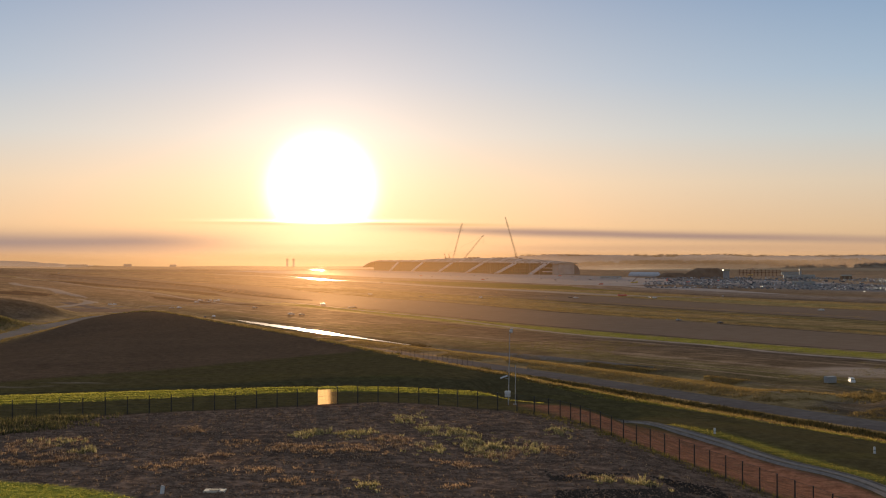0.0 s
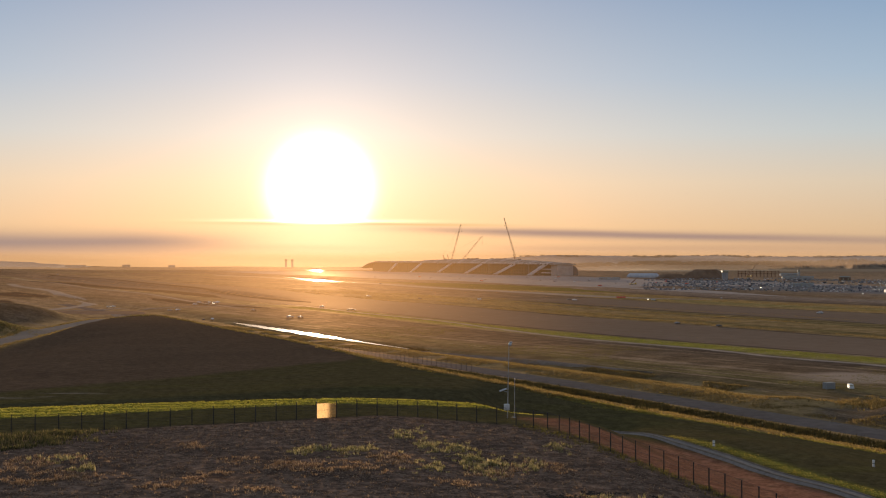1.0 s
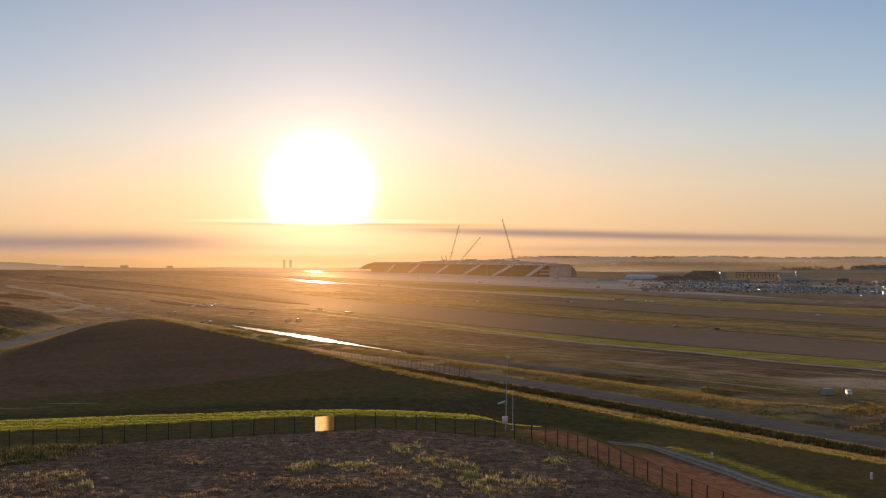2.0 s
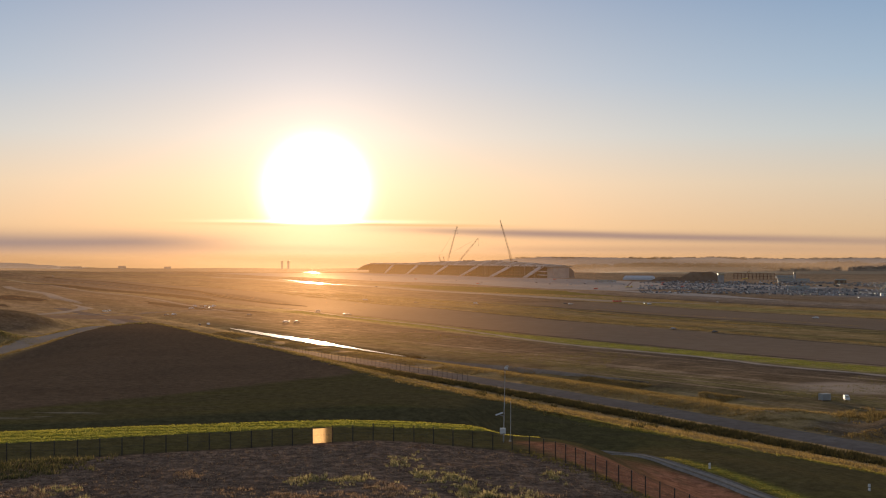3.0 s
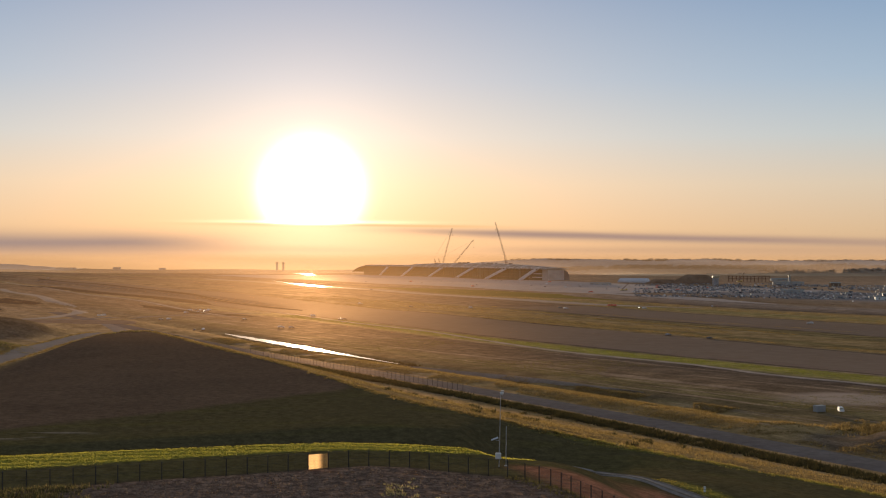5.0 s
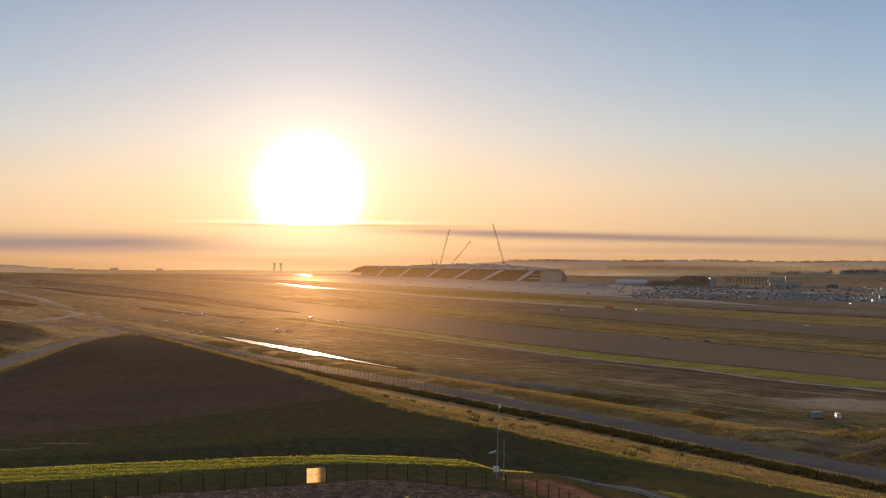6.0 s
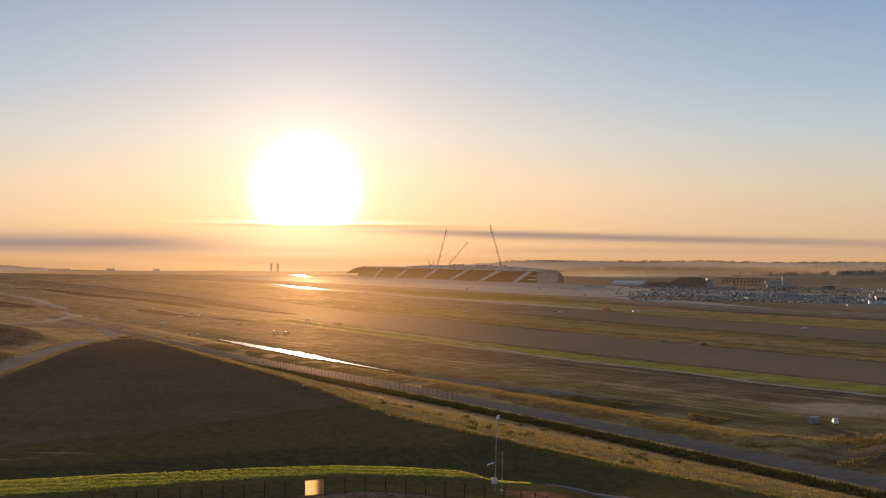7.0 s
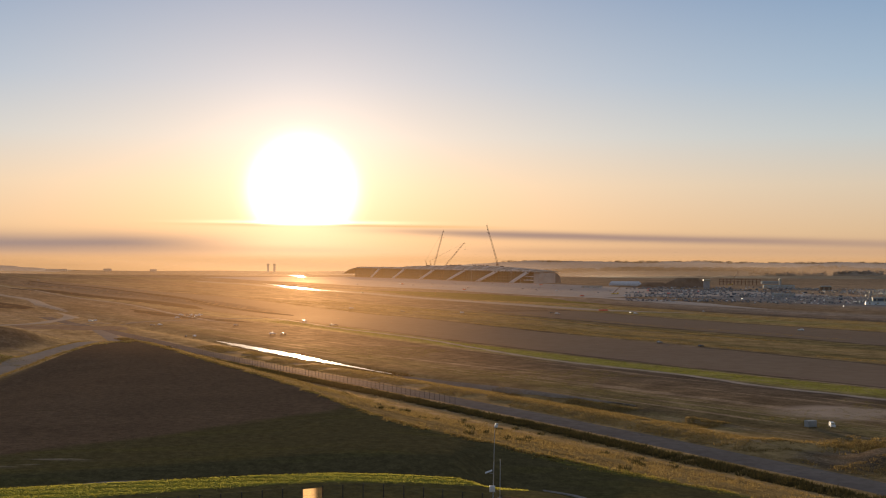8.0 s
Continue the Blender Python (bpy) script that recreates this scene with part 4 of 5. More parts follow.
def shed(x, y, w, d, h, mat, label, turn=0.0, name="site_shed"):
    """A low site building with a pitched roof, doors and windows."""
    t = empty(name, pose(x, y, float(land(np.array([x]), np.array([y]))[0][0]), 0, 0, turn))
    bm = bmesh.new()
    box(bm, (-w / 2, -d / 2, -0.5), (w / 2, d / 2, h * 0.8), 0.05)
    part("wall", bm, mat, t)
    bm = bmesh.new()
    vs = [bm.verts.new((sx * (w / 2 + 0.4), y_, z_)) for sx in (-1, 1) for y_, z_ in ((-d / 2 - 0.4, h * 0.78), (0, h), (d / 2 + 0.4, h * 0.78))]
    for f in ((0, 1, 4, 3), (1, 2, 5, 4), (0, 3, 5, 2), (0, 2, 1), (3, 4, 5)):
        bm.faces.new([vs[k] for k in f])
    bmesh.ops.recalc_face_normals(bm, faces=bm.faces)
    part("roof", bm, ROOFING, t)
    bays = max(2, int(w / 9))
    bm = bmesh.new()
    box(bm, (-0.9, -0.12, 0), (0.9, 0.02, h * 0.45), 0.03)
    w0 = part("window", bm, GLASS_DIM, t)
    w0.matrix_basis = pose(-w / 2 + w / bays / 2, -d / 2, h * 0.2)
    for k in range(1, bays):
        share("window", w0.data, t, pose(-w / 2 + w / bays * (k + 0.5), -d / 2, h * 0.2))
    return tagged(t, label, "building")


shed(-1370, 4720, 72, 30, 9, CLAD, "long low far warehouse at the airfield edge")
shed(-1180, 4720, 26, 18, 11, CLAD, "small boxy far building at the airfield edge")
shed(-1010, 4720, 22, 16, 9, CLAD, "small boxy far building at the airfield edge")
shed(700, 2480, 60, 14, 6, CLAD, "long grey site office with a pitched roof", -10)
shed(735, 2300, 18, 12, 9, SOIL_HEAP, "dark boxy plant building beside the car park")
shed(330, 2480, 40, 12, 5, CLAD, "low grey site office near the apron", -20)
shed(560, 1960, 34, 12, 5, CLAD, "low grey site office in the yard", -25)
shed(650, 1760, 40, 14, 6, BLUE, "blue-grey site store in the yard", -15)
shed(585, 1620, 30, 12, 5, WHITE, "low white site office at the yard edge", -15)
shed(620, 1600, 26, 12, 5, CLAD, "low grey site office at the yard edge", -15)
shed(800, 2900, 44, 14, 6, CLAD, "low grey shed behind the car park")


def tent(x, y, w, d, h, label):
    """A wide white fabric shelter with arched ribs."""
    t = empty("storage_tent", pose(x, y, 0, 0, 0, -22))
    bm = bmesh.new()
    n = 10
    for k in range(n + 1):
        a = math.pi * k / n
        for sx in (-1, 1):
            bm.verts.new((sx * w / 2 * (1 - 0.12 * math.sin(a)), -d / 2 * math.cos(a), h * math.sin(a) ** 0.7))
    bm.verts.ensure_lookup_table()
    for k in range(n):
        v = bm.verts
        bm.faces.new((v[2 * k], v[2 * k + 1], v[2 * k + 3], v[2 * k + 2]))
    bm.faces.new([bm.verts[2 * k] for k in range(n + 1)])
    bm.faces.new([bm.verts[2 * k + 1] for k in range(n, -1, -1)])
    bmesh.ops.recalc_face_normals(bm, faces=bm.faces)
    part("canopy", bm, TENT, t)
    for k in range(6):
        bm = bmesh.new()
        x0 = -w / 2 * 0.85 + w * 0.85 * k / 5
        for q in range(n):
            a, b = math.pi * q / n, math.pi * (q + 1) / n
            rod(bm, (x0, -d / 2 * math.cos(a), h * math.sin(a) ** 0.7 + 0.05), (x0, -d / 2 * math.cos(b), h * math.sin(b) ** 0.7 + 0.05), 0.18, n=4)
        part("rib", bm, PALE_STEEL, t)
    return tagged(t, label, "tent")


tent(428, 2680, 66, 26, 9, "wide pale grey fabric storage shelter in the yard")


def heap(x, y, w, d, h, seed, label, name="earth_mound"):
    """A heap of earth with a flat, uneven top."""
    t = mesh_heap(name, x, y, w, d, h, seed)
    return tagged(t, label, "spoil heap")


def mesh_heap(name, x, y, w, d, h, seed):
    n, rows = 36, 8
    verts, faces = [], []
    z0 = float(land(np.array([x]), np.array([y]))[0][0])
    for j in range(rows):
        f = j / (rows - 1)
        for i in range(n):
            a = 2 * math.pi * i / n
            r = (1 - 0.55 * f) * (1 + 0.22 * noise.noise((math.cos(a) * 1.3 + seed, math.sin(a) * 1.3, f * 1.5)))
            z = h * f ** 0.8 * (1 + 0.10 * noise.noise((math.cos(a) * 2, math.sin(a) * 2, seed + f * 2)))
            verts.append((x + w / 2 * r * math.cos(a), y + d / 2 * r * math.sin(a), z0 - 0.5 + z))
    for j in range(rows - 1):
        for i in range(n):
            faces.append((j * n + i, j * n + (i + 1) % n, (j + 1) * n + (i + 1) % n, (j + 1) * n + i))
    faces.append([(rows - 1) * n + i for i in range(n)])
    return mesh_object(name, verts, faces, SOIL_HEAP)


heap(528, 2530, 100, 50, 19, 3, "large flat-topped brown spoil heap beside the yard")
heap(470, 2570, 80, 40, 9, 5, "low brown spoil heap beside the yard")


def steel_frame(x, y):
    """A row of steel columns and beams of a building going up."""
    t = empty("unfinished_building", pose(x, y, 0, 0, 0, -18))
    bm = bmesh.new()
    rod(bm, (0, 0, -0.5), (0, 0, 13), 0.5, n=4)
    c0 = part("column", bm, CRANE_STEEL, t)
    c0.matrix_basis = pose(-44, 0, 0)
    for k in range(1, 12):
        share("column", c0.data, t, pose(-44 + 8 * k, 0, 0))
    for k in range(12):
        share("column", c0.data, t, pose(-44 + 8 * k, 14, 0))
    for yy in (0, 14):
        for z in (6, 11.5):
            bm = bmesh.new()
            box(bm, (-44, yy - 0.4, z), (44, yy + 0.4, z + 0.9))
            part("beam", bm, CRANE_STEEL, t)
    return tagged(t, "rust-brown steel frame of a building going up", "steel frame")


steel_frame(700, 2790)


def mobile_crane(x, y, h, turn, label):
    t = empty("mobile_crane", pose(x, y, 0, 0, 0, turn))
    bm = bmesh.new()
    box(bm, (-6, -1.4, 0.8), (6, 1.4, 2.2), 0.2)
    box(bm, (4, -1.4, 2.2), (6, 1.4, 3.6), 0.3)
    part("chassis", bm, YELLOW, t)
    bm = bmesh.new()
    for k in (-4, -1.5, 1.5, 4):
        for q in (-1.4, 1.4):
            rod(bm, (k, q - 0.2, 0.75), (k, q + 0.2, 0.75), 0.75, n=10)
    part("wheels", bm, RUBBER, t)
    bm = bmesh.new()
    rod(bm, (-3, 0, 2.6), (3 + h * 0.5, 0, h), 0.7, 0.35, 6)
    rod(bm, (3 + h * 0.5, 0, h), (3 + h * 0.5, 0, h - 6), 0.15, n=4)
    part("boom", bm, CRANE_STEEL, t)
    return tagged(t, label, "crane")


mobile_crane(672, 2760, 30, 0, "yellow mobile crane with raised boom beside a steel frame")
mobile_crane(305, 2014, 13, 20, "small yellow mobile crane on the pale apron")


# ---- vehicles ----
def car(name, paint, label, L=4.6, W=1.85, H=1.5, van=False, lights=False):
    """A road vehicle on four wheels, nose along +x."""
    t = empty(name)
    prof = ([(-0.5, 0.3), (-0.5, 0.95), (-0.47, 0.99), (0.27, 1.0), (0.38, 0.62), (0.5, 0.52), (0.5, 0.28)] if van else
            [(-0.5, 0.3), (-0.5, 0.66), (-0.42, 0.7), (-0.30, 0.98), (0.06, 1.0), (0.22, 0.68), (0.47, 0.58), (0.5, 0.3)])
    bm = bmesh.new()
    a = [bm.verts.new((x * L, -W / 2 + (0.14 if z > 0.75 else 0), z * H)) for x, z in prof]
    b = [bm.verts.new((x * L, W / 2 - (0.14 if z > 0.75 else 0), z * H)) for x, z in prof]
    n = len(prof)
    for k in range(n):
        bm.faces.new((a[k], a[(k + 1) % n], b[(k + 1) % n], b[k]))
    bm.faces.new(a[::-1])
    bm.faces.new(b)
    bmesh.ops.recalc_face_normals(bm, faces=bm.faces)
    bmesh.ops.bevel(bm, geom=list(bm.edges), offset=0.05, segments=1, affect="EDGES")
    part("body", bm, paint, t)
    for q in (-1, 1):
        bm = bmesh.new()
        box(bm, (-0.28 * L, q * (W / 2 - 0.1) - 0.06, 0.70 * H), (0.06 * L, q * (W / 2 - 0.1) + 0.06, 0.93 * H), 0.02)
        part("side_window", bm, GLASS_DIM, t)
    bm = bmesh.new()
    x0, x1 = (0.285, 0.375) if van else (0.075, 0.205)
    vs = [bm.verts.new(p) for p in ((x0 * L + 0.03, -W * 0.36, 0.96 * H), (x0 * L + 0.03, W * 0.36, 0.96 * H), (x1 * L + 0.04, W * 0.4, 0.70 * H), (x1 * L + 0.04, -W * 0.4, 0.70 * H))]
    v2 = [bm.verts.new(v.co + Vector((0.04, 0, 0.03))) for v in vs]
    bm.faces.new(v2)
    bm.faces.new(vs[::-1])
    for k in range(4):
        bm.faces.new((vs[k], vs[(k + 1) % 4], v2[(k + 1) % 4], v2[k]))
    part("windscreen", bm, GLASS_DIM, t)
    for x in (-0.31, 0.31):
        for q in (-1, 1):
            bm = bmesh.new()
            rod(bm, (x * L, q * (W / 2 - 0.2), 0.33), (x * L, q * (W / 2 + 0.02), 0.33), 0.33, n=12)
            part("wheel", bm, RUBBER, t)
    for q in (-1, 1):
        bm = bmesh.new()
        r = 0.15 if lights else 0.1
        rod(bm, (0.49 * L, q * W * 0.34, 0.45 * H), (0.508 * L, q * W * 0.34, 0.45 * H), r, n=8)
        part("headlight", bm, LIT if lights else GALVANISED, t)
    return tagged(t, label, "car", "parked vehicles")


def at(x, y, turn=0.0, lift=0.0):
    return pose(x, y, float(land(np.array([x]), np.array([y]))[0][0]) + lift, 0, 0, turn)


white_ute = car("pickup_truck", WHITE, "white pickup truck parked on the site", 5.3, 1.9, 1.8)
white_van = car("delivery_van", WHITE, "white delivery van parked on bare ground", 6.0, 2.1, 2.5, van=True)
silver_car = car("parked_car", SILVER, "silver parked car on the site")
dark_car = car("parked_car", BLUE, "dark blue parked car on the site")
lit_ute = car("pickup_truck", WHITE, "white pickup truck with headlights on", 5.3, 1.9, 1.9, lights=True)
red_ute = car("pickup_truck", RED, "red service truck on the airfield", 6.5, 2.4, 2.4, van=True)
white_van.matrix_basis = at(133.5, 412, 262) @ Matrix.Scale(0.72, 4)
white_ute.matrix_basis = at(308, 1028, 160)
silver_car.matrix_basis = at(-107, 957, 30)
dark_car.matrix_basis = at(-23, 1334, 10)
lit_ute.matrix_basis = at(221, 1352, 262)
red_ute.matrix_basis = at(196, 1390, 15)
for ob, m in ((white_ute, at(-845, 2776, 20)), (white_ute, at(-227, 1268, 20)), (silver_car, at(-230, 1240, 60)), (white_ute, at(-115, 957, 20)), (silver_car, at(-79, 1081, 5)),
              (dark_car, at(-76, 1083, 8)), (white_ute, at(-81, 1407, 10)), (white_van, at(39, 1300, 12)), (silver_car, at(312, 1407, 70)), (white_ute, at(224, 1334, 20)),
              (lit_ute, at(388, 1902, 265)), (lit_ute, at(512, 1533, 255)), (lit_ute, at(455, 1800, 265)), (red_ute, at(200, 1394, 20)), (dark_car, at(-810, 2600, 10)),
              (dark_car, at(133, 1317, 0)), (white_ute, at(137, 1300, 0)), (white_van, at(-300, 1154, 75)), (silver_car, at(164, 878, 40)), (dark_car, at(185, 842, 40)),
              (white_ute, at(-247, 1285, 30)), (white_van, at(-236, 1282, 80)), (dark_car, at(-241, 1290, 20)), (silver_car, at(-233, 1286, 120)), (white_ute, at(-229, 1292, 60)), (silver_car, at(-232, 1079, 15)), (white_ute, at(-226, 1082, 60)), (dark_car, at(-180, 954, 100)), (white_ute, at(-172, 946, 110)), (white_van, at(-297, 1127, 10)), (white_van, at(-109, 1149, 20)), (silver_car, at(-161, 1081, 40)), (silver_car, at(-96, 1975, 5)), (white_ute, at(-240, 1230, 40)), (lit_ute, at(-228, 1262, 270))):
    copy_thing(ob, m)
rnd = random.Random(17)
for k in range(44):
    s_, a_ = rnd.uniform(1080, 1480), rnd.uniform(-2500, -1520)
    copy_thing(rnd.choice((white_ute, white_van, silver_car, dark_car, dark_car, red_ute)), at(s_ * ACROSS[0] + a_ * ALONG[0], s_ * ACROSS[1] + a_ * ALONG[1], rnd.uniform(0, 360)))
rnd = random.Random(11)
# rows of the workers' car park
for k in range(520):
    row = rnd.randrange(17)
    x = rnd.uniform(260, 880)
    y = 1640 + 60 * row + rnd.uniform(-8, 8) - 0.25 * (x - 470)
    if x / y < 0.19 or x / y > 0.37:
        continue
    ob = rnd.choice((white_ute, white_van, silver_car, silver_car, dark_car, dark_car, dark_car, dark_car))
    copy_thing(ob, at(x, y, rnd.choice((70, 250)) + rnd.uniform(-8, 8)))


def container(paint, label):
    t = empty("shipping_container")
    bm = bmesh.new()
    box(bm, (-3.03, -1.2, 0.12), (3.03, 1.2, 2.55), 0.03)
    for k in range(24):
        for q in (-1, 1):
            x = -2.8 + 0.243 * k
            box(bm, (x, q * 1.2 - 0.03, 0.3), (x + 0.11, q * 1.2 + 0.03, 2.4))
    part("shell", bm, paint, t)
    for x in (-3.0, 3.0):
        for y in (-1.15, 1.15):
            part("corner_post", box(bmesh.new(), (x - 0.08, y - 0.08, 0), (x + 0.08, y + 0.08, 2.6)), GALVANISED, t)
    for q in (-1, 1):
        bm = bmesh.new()
        box(bm, (3.03, q * 0.6 - 0.55, 0.25), (3.08, q * 0.6 + 0.55, 2.45), 0.01)
        d = part("door", bm, paint, t)
        bm = bmesh.new()
        rod(bm, (3.11, q * 0.3, 0.3), (3.11, q * 0.3, 2.4), 0.03)
        part("lock_bar", bm, GALVANISED, d)
    return tagged(t, label, "container", "site containers")


c_grey = container(CLAD, "short grey steel site container standing on bare ground")
c_grey.matrix_basis = at(127.0, 414, 20) @ Matrix.Diagonal((0.55, 0.85, 0.85, 1))
c_blue = container(BLUE, "blue steel site container in the yard")
c_blue.matrix_basis = at(560, 1690, 70)
for k in range(60):
    x, y = rnd.uniform(330, 720), rnd.uniform(1640, 2500)
    if 0.17 < x / y < 0.37:
        ob = copy_thing(rnd.choice((c_grey, c_blue)), at(x, y, rnd.choice((-20, 70)) + rnd.uniform(-5, 5)))


def light_mast(x, y, h):
    t = empty("light_mast", at(x, y))
    bm = bmesh.new()
    rod(bm, (0, 0, -0.4), (0, 0, h), 0.3, 0.14, 8)
    part("pole", bm, GALVANISED, t)
    bm = bmesh.new()
    box(bm, (-2, -0.3, h - 0.3), (2, 0.3, h + 0.3), 0.05)
    part("floodlight_bar", bm, GALVANISED, t)
    return tagged(t, "tall pale floodlight mast on the apron", "light mast", "floodlight masts")


for s, a in ((1450, -2560), (1450, -2820), (1440, -3080), (1430, -2350), (1300, -2100)):
    p = field(s, a).translation
    light_mast(p.x, p.y, 26)


# rows of far parked cars too small to pick apart
def car_rows(n):
    prof = np.array([(-0.5, 0.2), (-0.5, 0.62), (-0.28, 0.68), (-0.18, 1.0), (0.16, 1.0), (0.26, 0.66), (0.5, 0.56), (0.5, 0.2)])
    k = len(prof)
    verts, faces = [], []
    r = random.Random(21)
    made = 0
    while made < n:
        x, row = r.uniform(260, 900), r.randrange(26)
        y = 1660 + 34 * row + r.uniform(-4, 4) - 0.25 * (x - 470)
        if not 0.16 < x / y < 0.37 or noise.noise((x * 0.012, y * 0.008, 3.3)) < -0.18:
            continue
        z = float(roll_of_plain(np.float64(x), np.float64(y)))
        a = math.radians(r.choice((70, 250)) + r.uniform(-6, 6))
        L, W, H = r.uniform(4.2, 5.6), r.uniform(1.8, 2.1), r.uniform(1.4, 2.0)
        b = len(verts)
        for side in (-0.5, 0.5):
            for px, pz in prof:
                u, v = px * L, side * W
                verts.append((x + u * math.cos(a) - v * math.sin(a), y + u * math.sin(a) + v * math.cos(a), z + pz * H))
        faces += [(b + q, b + (q + 1) % k, b + k + (q + 1) % k, b + k + q) for q in range(k)]
        faces += [tuple(range(b + k - 1, b - 1, -1)), tuple(range(b + k, b + 2 * k))]
        made += 1

    def look_():
        g = N(N.node("ShaderNodeNewGeometry").outputs["Random Per Island"])
        return {"color": ramp(g, [(0.0, (0.06, 0.06, 0.06)), (0.4, (0.12, 0.117, 0.115)), (0.7, (0.18, 0.175, 0.17)), (0.92, (0.28, 0.27, 0.26)), (1.0, (0.55, 0.53, 0.50))]), "rough": 0.5, "spec": 0.3}
    tagged(mesh_object("parked_car_rows", verts, faces, material("mixed_car_paint", look_), smooth=False), "crowded rows of parked cars and vans in the workers' car park", "cars", kind="stuff")


car_rows(1700)


# ---- grass and weeds ----
def blade_look(a, b, c):
    def build():
        r = N(N.node("ShaderNodeNewGeometry").outputs["Random Per Island"])
        col = ramp(r, [(0.0, a), (0.5, b), (1.0, c)])
        return {"color": col, "rough": 0.7, "spec": 0.05, "through": 0.6}
    return build


WEED_GREEN = material("yellow_green_weeds", blade_look((0.13, 0.115, 0.042), (0.32, 0.255, 0.10), (0.58, 0.45, 0.23)))
WEED_RUST = material("rust_brown_weeds", blade_look((0.13, 0.078, 0.045), (0.28, 0.165, 0.09), (0.55, 0.37, 0.22)))
TURF_BLADE = material("short_green_turf", blade_look((0.22, 0.20, 0.022), (0.42, 0.36, 0.045), (0.62, 0.50, 0.12)))
WEED_OLIVE = material("olive_bushy_weeds", blade_look((0.05, 0.055, 0.022), (0.11, 0.095, 0.035), (0.26, 0.185, 0.085)))
STRAW_BLADE = material("dry_straw_grass", blade_look((0.12, 0.077, 0.027), (0.215, 0.14, 0.048), (0.35, 0.24, 0.09)))
BROW_BLADE = material("backlit_brow_grass", blade_look((0.16, 0.135, 0.025), (0.30, 0.235, 0.045), (0.44, 0.33, 0.09)))
STRIP_BLADE = material("green_strip_turf", blade_look((0.10, 0.115, 0.018), (0.175, 0.175, 0.028), (0.26, 0.23, 0.05)))
OLIVE_BLADE = material("olive_field_grass", blade_look((0.08, 0.07, 0.02), (0.13, 0.105, 0.03), (0.20, 0.15, 0.05)))
REED_BLADE = material("dark_ditch_scrub", blade_look((0.035, 0.032, 0.013), (0.06, 0.05, 0.02), (0.10, 0.075, 0.03)))
np_rnd = np.random.default_rng(7)


def tufts(name, x, y, height, spread, blades, mat, label, width=0.05, category="grass"):
    """Tufts of single tapering blades standing on the ground."""
    n = len(x)
    z = land(x, y)[0]
    h = np.broadcast_to(height, (n,))
    X, Y, Z, Hh = (np.repeat(v, blades) for v in (x, y, z, h))
    m = n * blades
    a, r = np_rnd.uniform(0, 6.283, m), spread * np.sqrt(np_rnd.random(m))
    bx, by = X + r * np.cos(a), Y + r * np.sin(a)
    hh = Hh * np_rnd.uniform(0.45, 1.1, m)
    lean = hh * np_rnd.uniform(0.1, 0.6, m)
    t = np_rnd.uniform(0, 6.283, m)
    w = width * np_rnd.uniform(0.6, 1.6, m)
    dx, dy = np.cos(t) * w, np.sin(t) * w
    la = a + np_rnd.uniform(-0.8, 0.8, m)
    v = np.empty((m, 3, 3))
    v[:, 0] = np.stack([bx - dx, by - dy, Z - 0.05], 1)
    v[:, 1] = np.stack([bx + dx, by + dy, Z - 0.05], 1)
    v[:, 2] = np.stack([bx + lean * np.cos(la), by + lean * np.sin(la), Z + hh], 1)
    me = bpy.data.meshes.new(name)
    me.from_pydata(v.reshape(-1, 3), [], np.arange(3 * m).reshape(m, 3).tolist())
    me.materials.append(mat)
    return tagged(new(name, me), label, category, kind="stuff")


def patchy(x, y, scale, seed, cut):
    return np.array([noise.noise((a * scale, b * scale, seed)) + 0.5 * noise.noise((a * scale * 2.7, b * scale * 2.7, seed)) > cut for a, b in zip(x, y)])


def scatter(n, x0, x1, y0, y1):
    return np_rnd.uniform(x0, x1, n), np_rnd.uniform(y0, y1, n)


def keep(m, *vs):
    return [v[m] for v in vs]


# weeds in patches over the yard
def in_yard(x, y):
    return (off_fence(x, y) < -2) & (((x + 50) / 30.0) ** 2 + ((y - 92) / 25.5) ** 2 > 1.1)


def patches(rows):
    """Places crowded round a few centres: x, y, half width, half depth, count."""
    x = np.concatenate([np_rnd.normal(a, w, n) for a, b, w, d, n in rows])
    y = np.concatenate([np_rnd.normal(b, d, n) for a, b, w, d, n in rows])
    return keep(in_yard(x, y), x, y)


# half widths and depths of weedy patches round their centres
GREEN_SPOTS = [(-14.6, 145.7, 2.6, 2.6), (-10, 144.7, 2.8, 2.8), (-2, 150.4, 1.3, 3.2), (0.6, 149, 2.2, 3.6), (3, 142, 2.0, 4.5), (6, 138, 2.4, 5), (-4.4, 160.5, 1.6, 3.6),
               (-6.3, 113, 1.4, 1.6), (-0.8, 135, 1.8, 2.2), (9, 141, 1.6, 3), (15.6, 119.6, 1.6, 1.8), (19.4, 119, 1.3, 2), (14, 153, 1.0, 3), (-42, 139.5, 2.2, 2), (-37.8, 133, 1, 2)]
RUST_SPOTS = [(-29.3, 149, 1.5, 2), (-14.8, 135, 2.8, 2.2), (-12, 134, 2.4, 2.4), (-17.4, 137, 1.2, 1.2), (-6.3, 140, 2.4, 3), (-4.3, 138, 1.5, 2.4), (-8.6, 133, 2.4, 1.6), (-22.7, 139, 1.2, 2.2), (-23, 131.3, 1.2, 1),
              (-43.8, 135, 3.4, 4), (-38, 128, 3.4, 2.6), (-40.8, 126, 2.8, 2), (-27.7, 122.6, 1.6, 1.5), (-25.6, 126, 1.7, 2), (-14, 115, 2.1, 1.2), (1.1, 114, 0.8, 1.2), (12, 138, 2, 2.4), (4.5, 133, 1.2, 2.6), (14.9, 120.8, 2.2, 0.7), (7, 135, 1.8, 2), (-17, 121, 2.2, 1.4), (2, 126, 1.7, 1.5)]
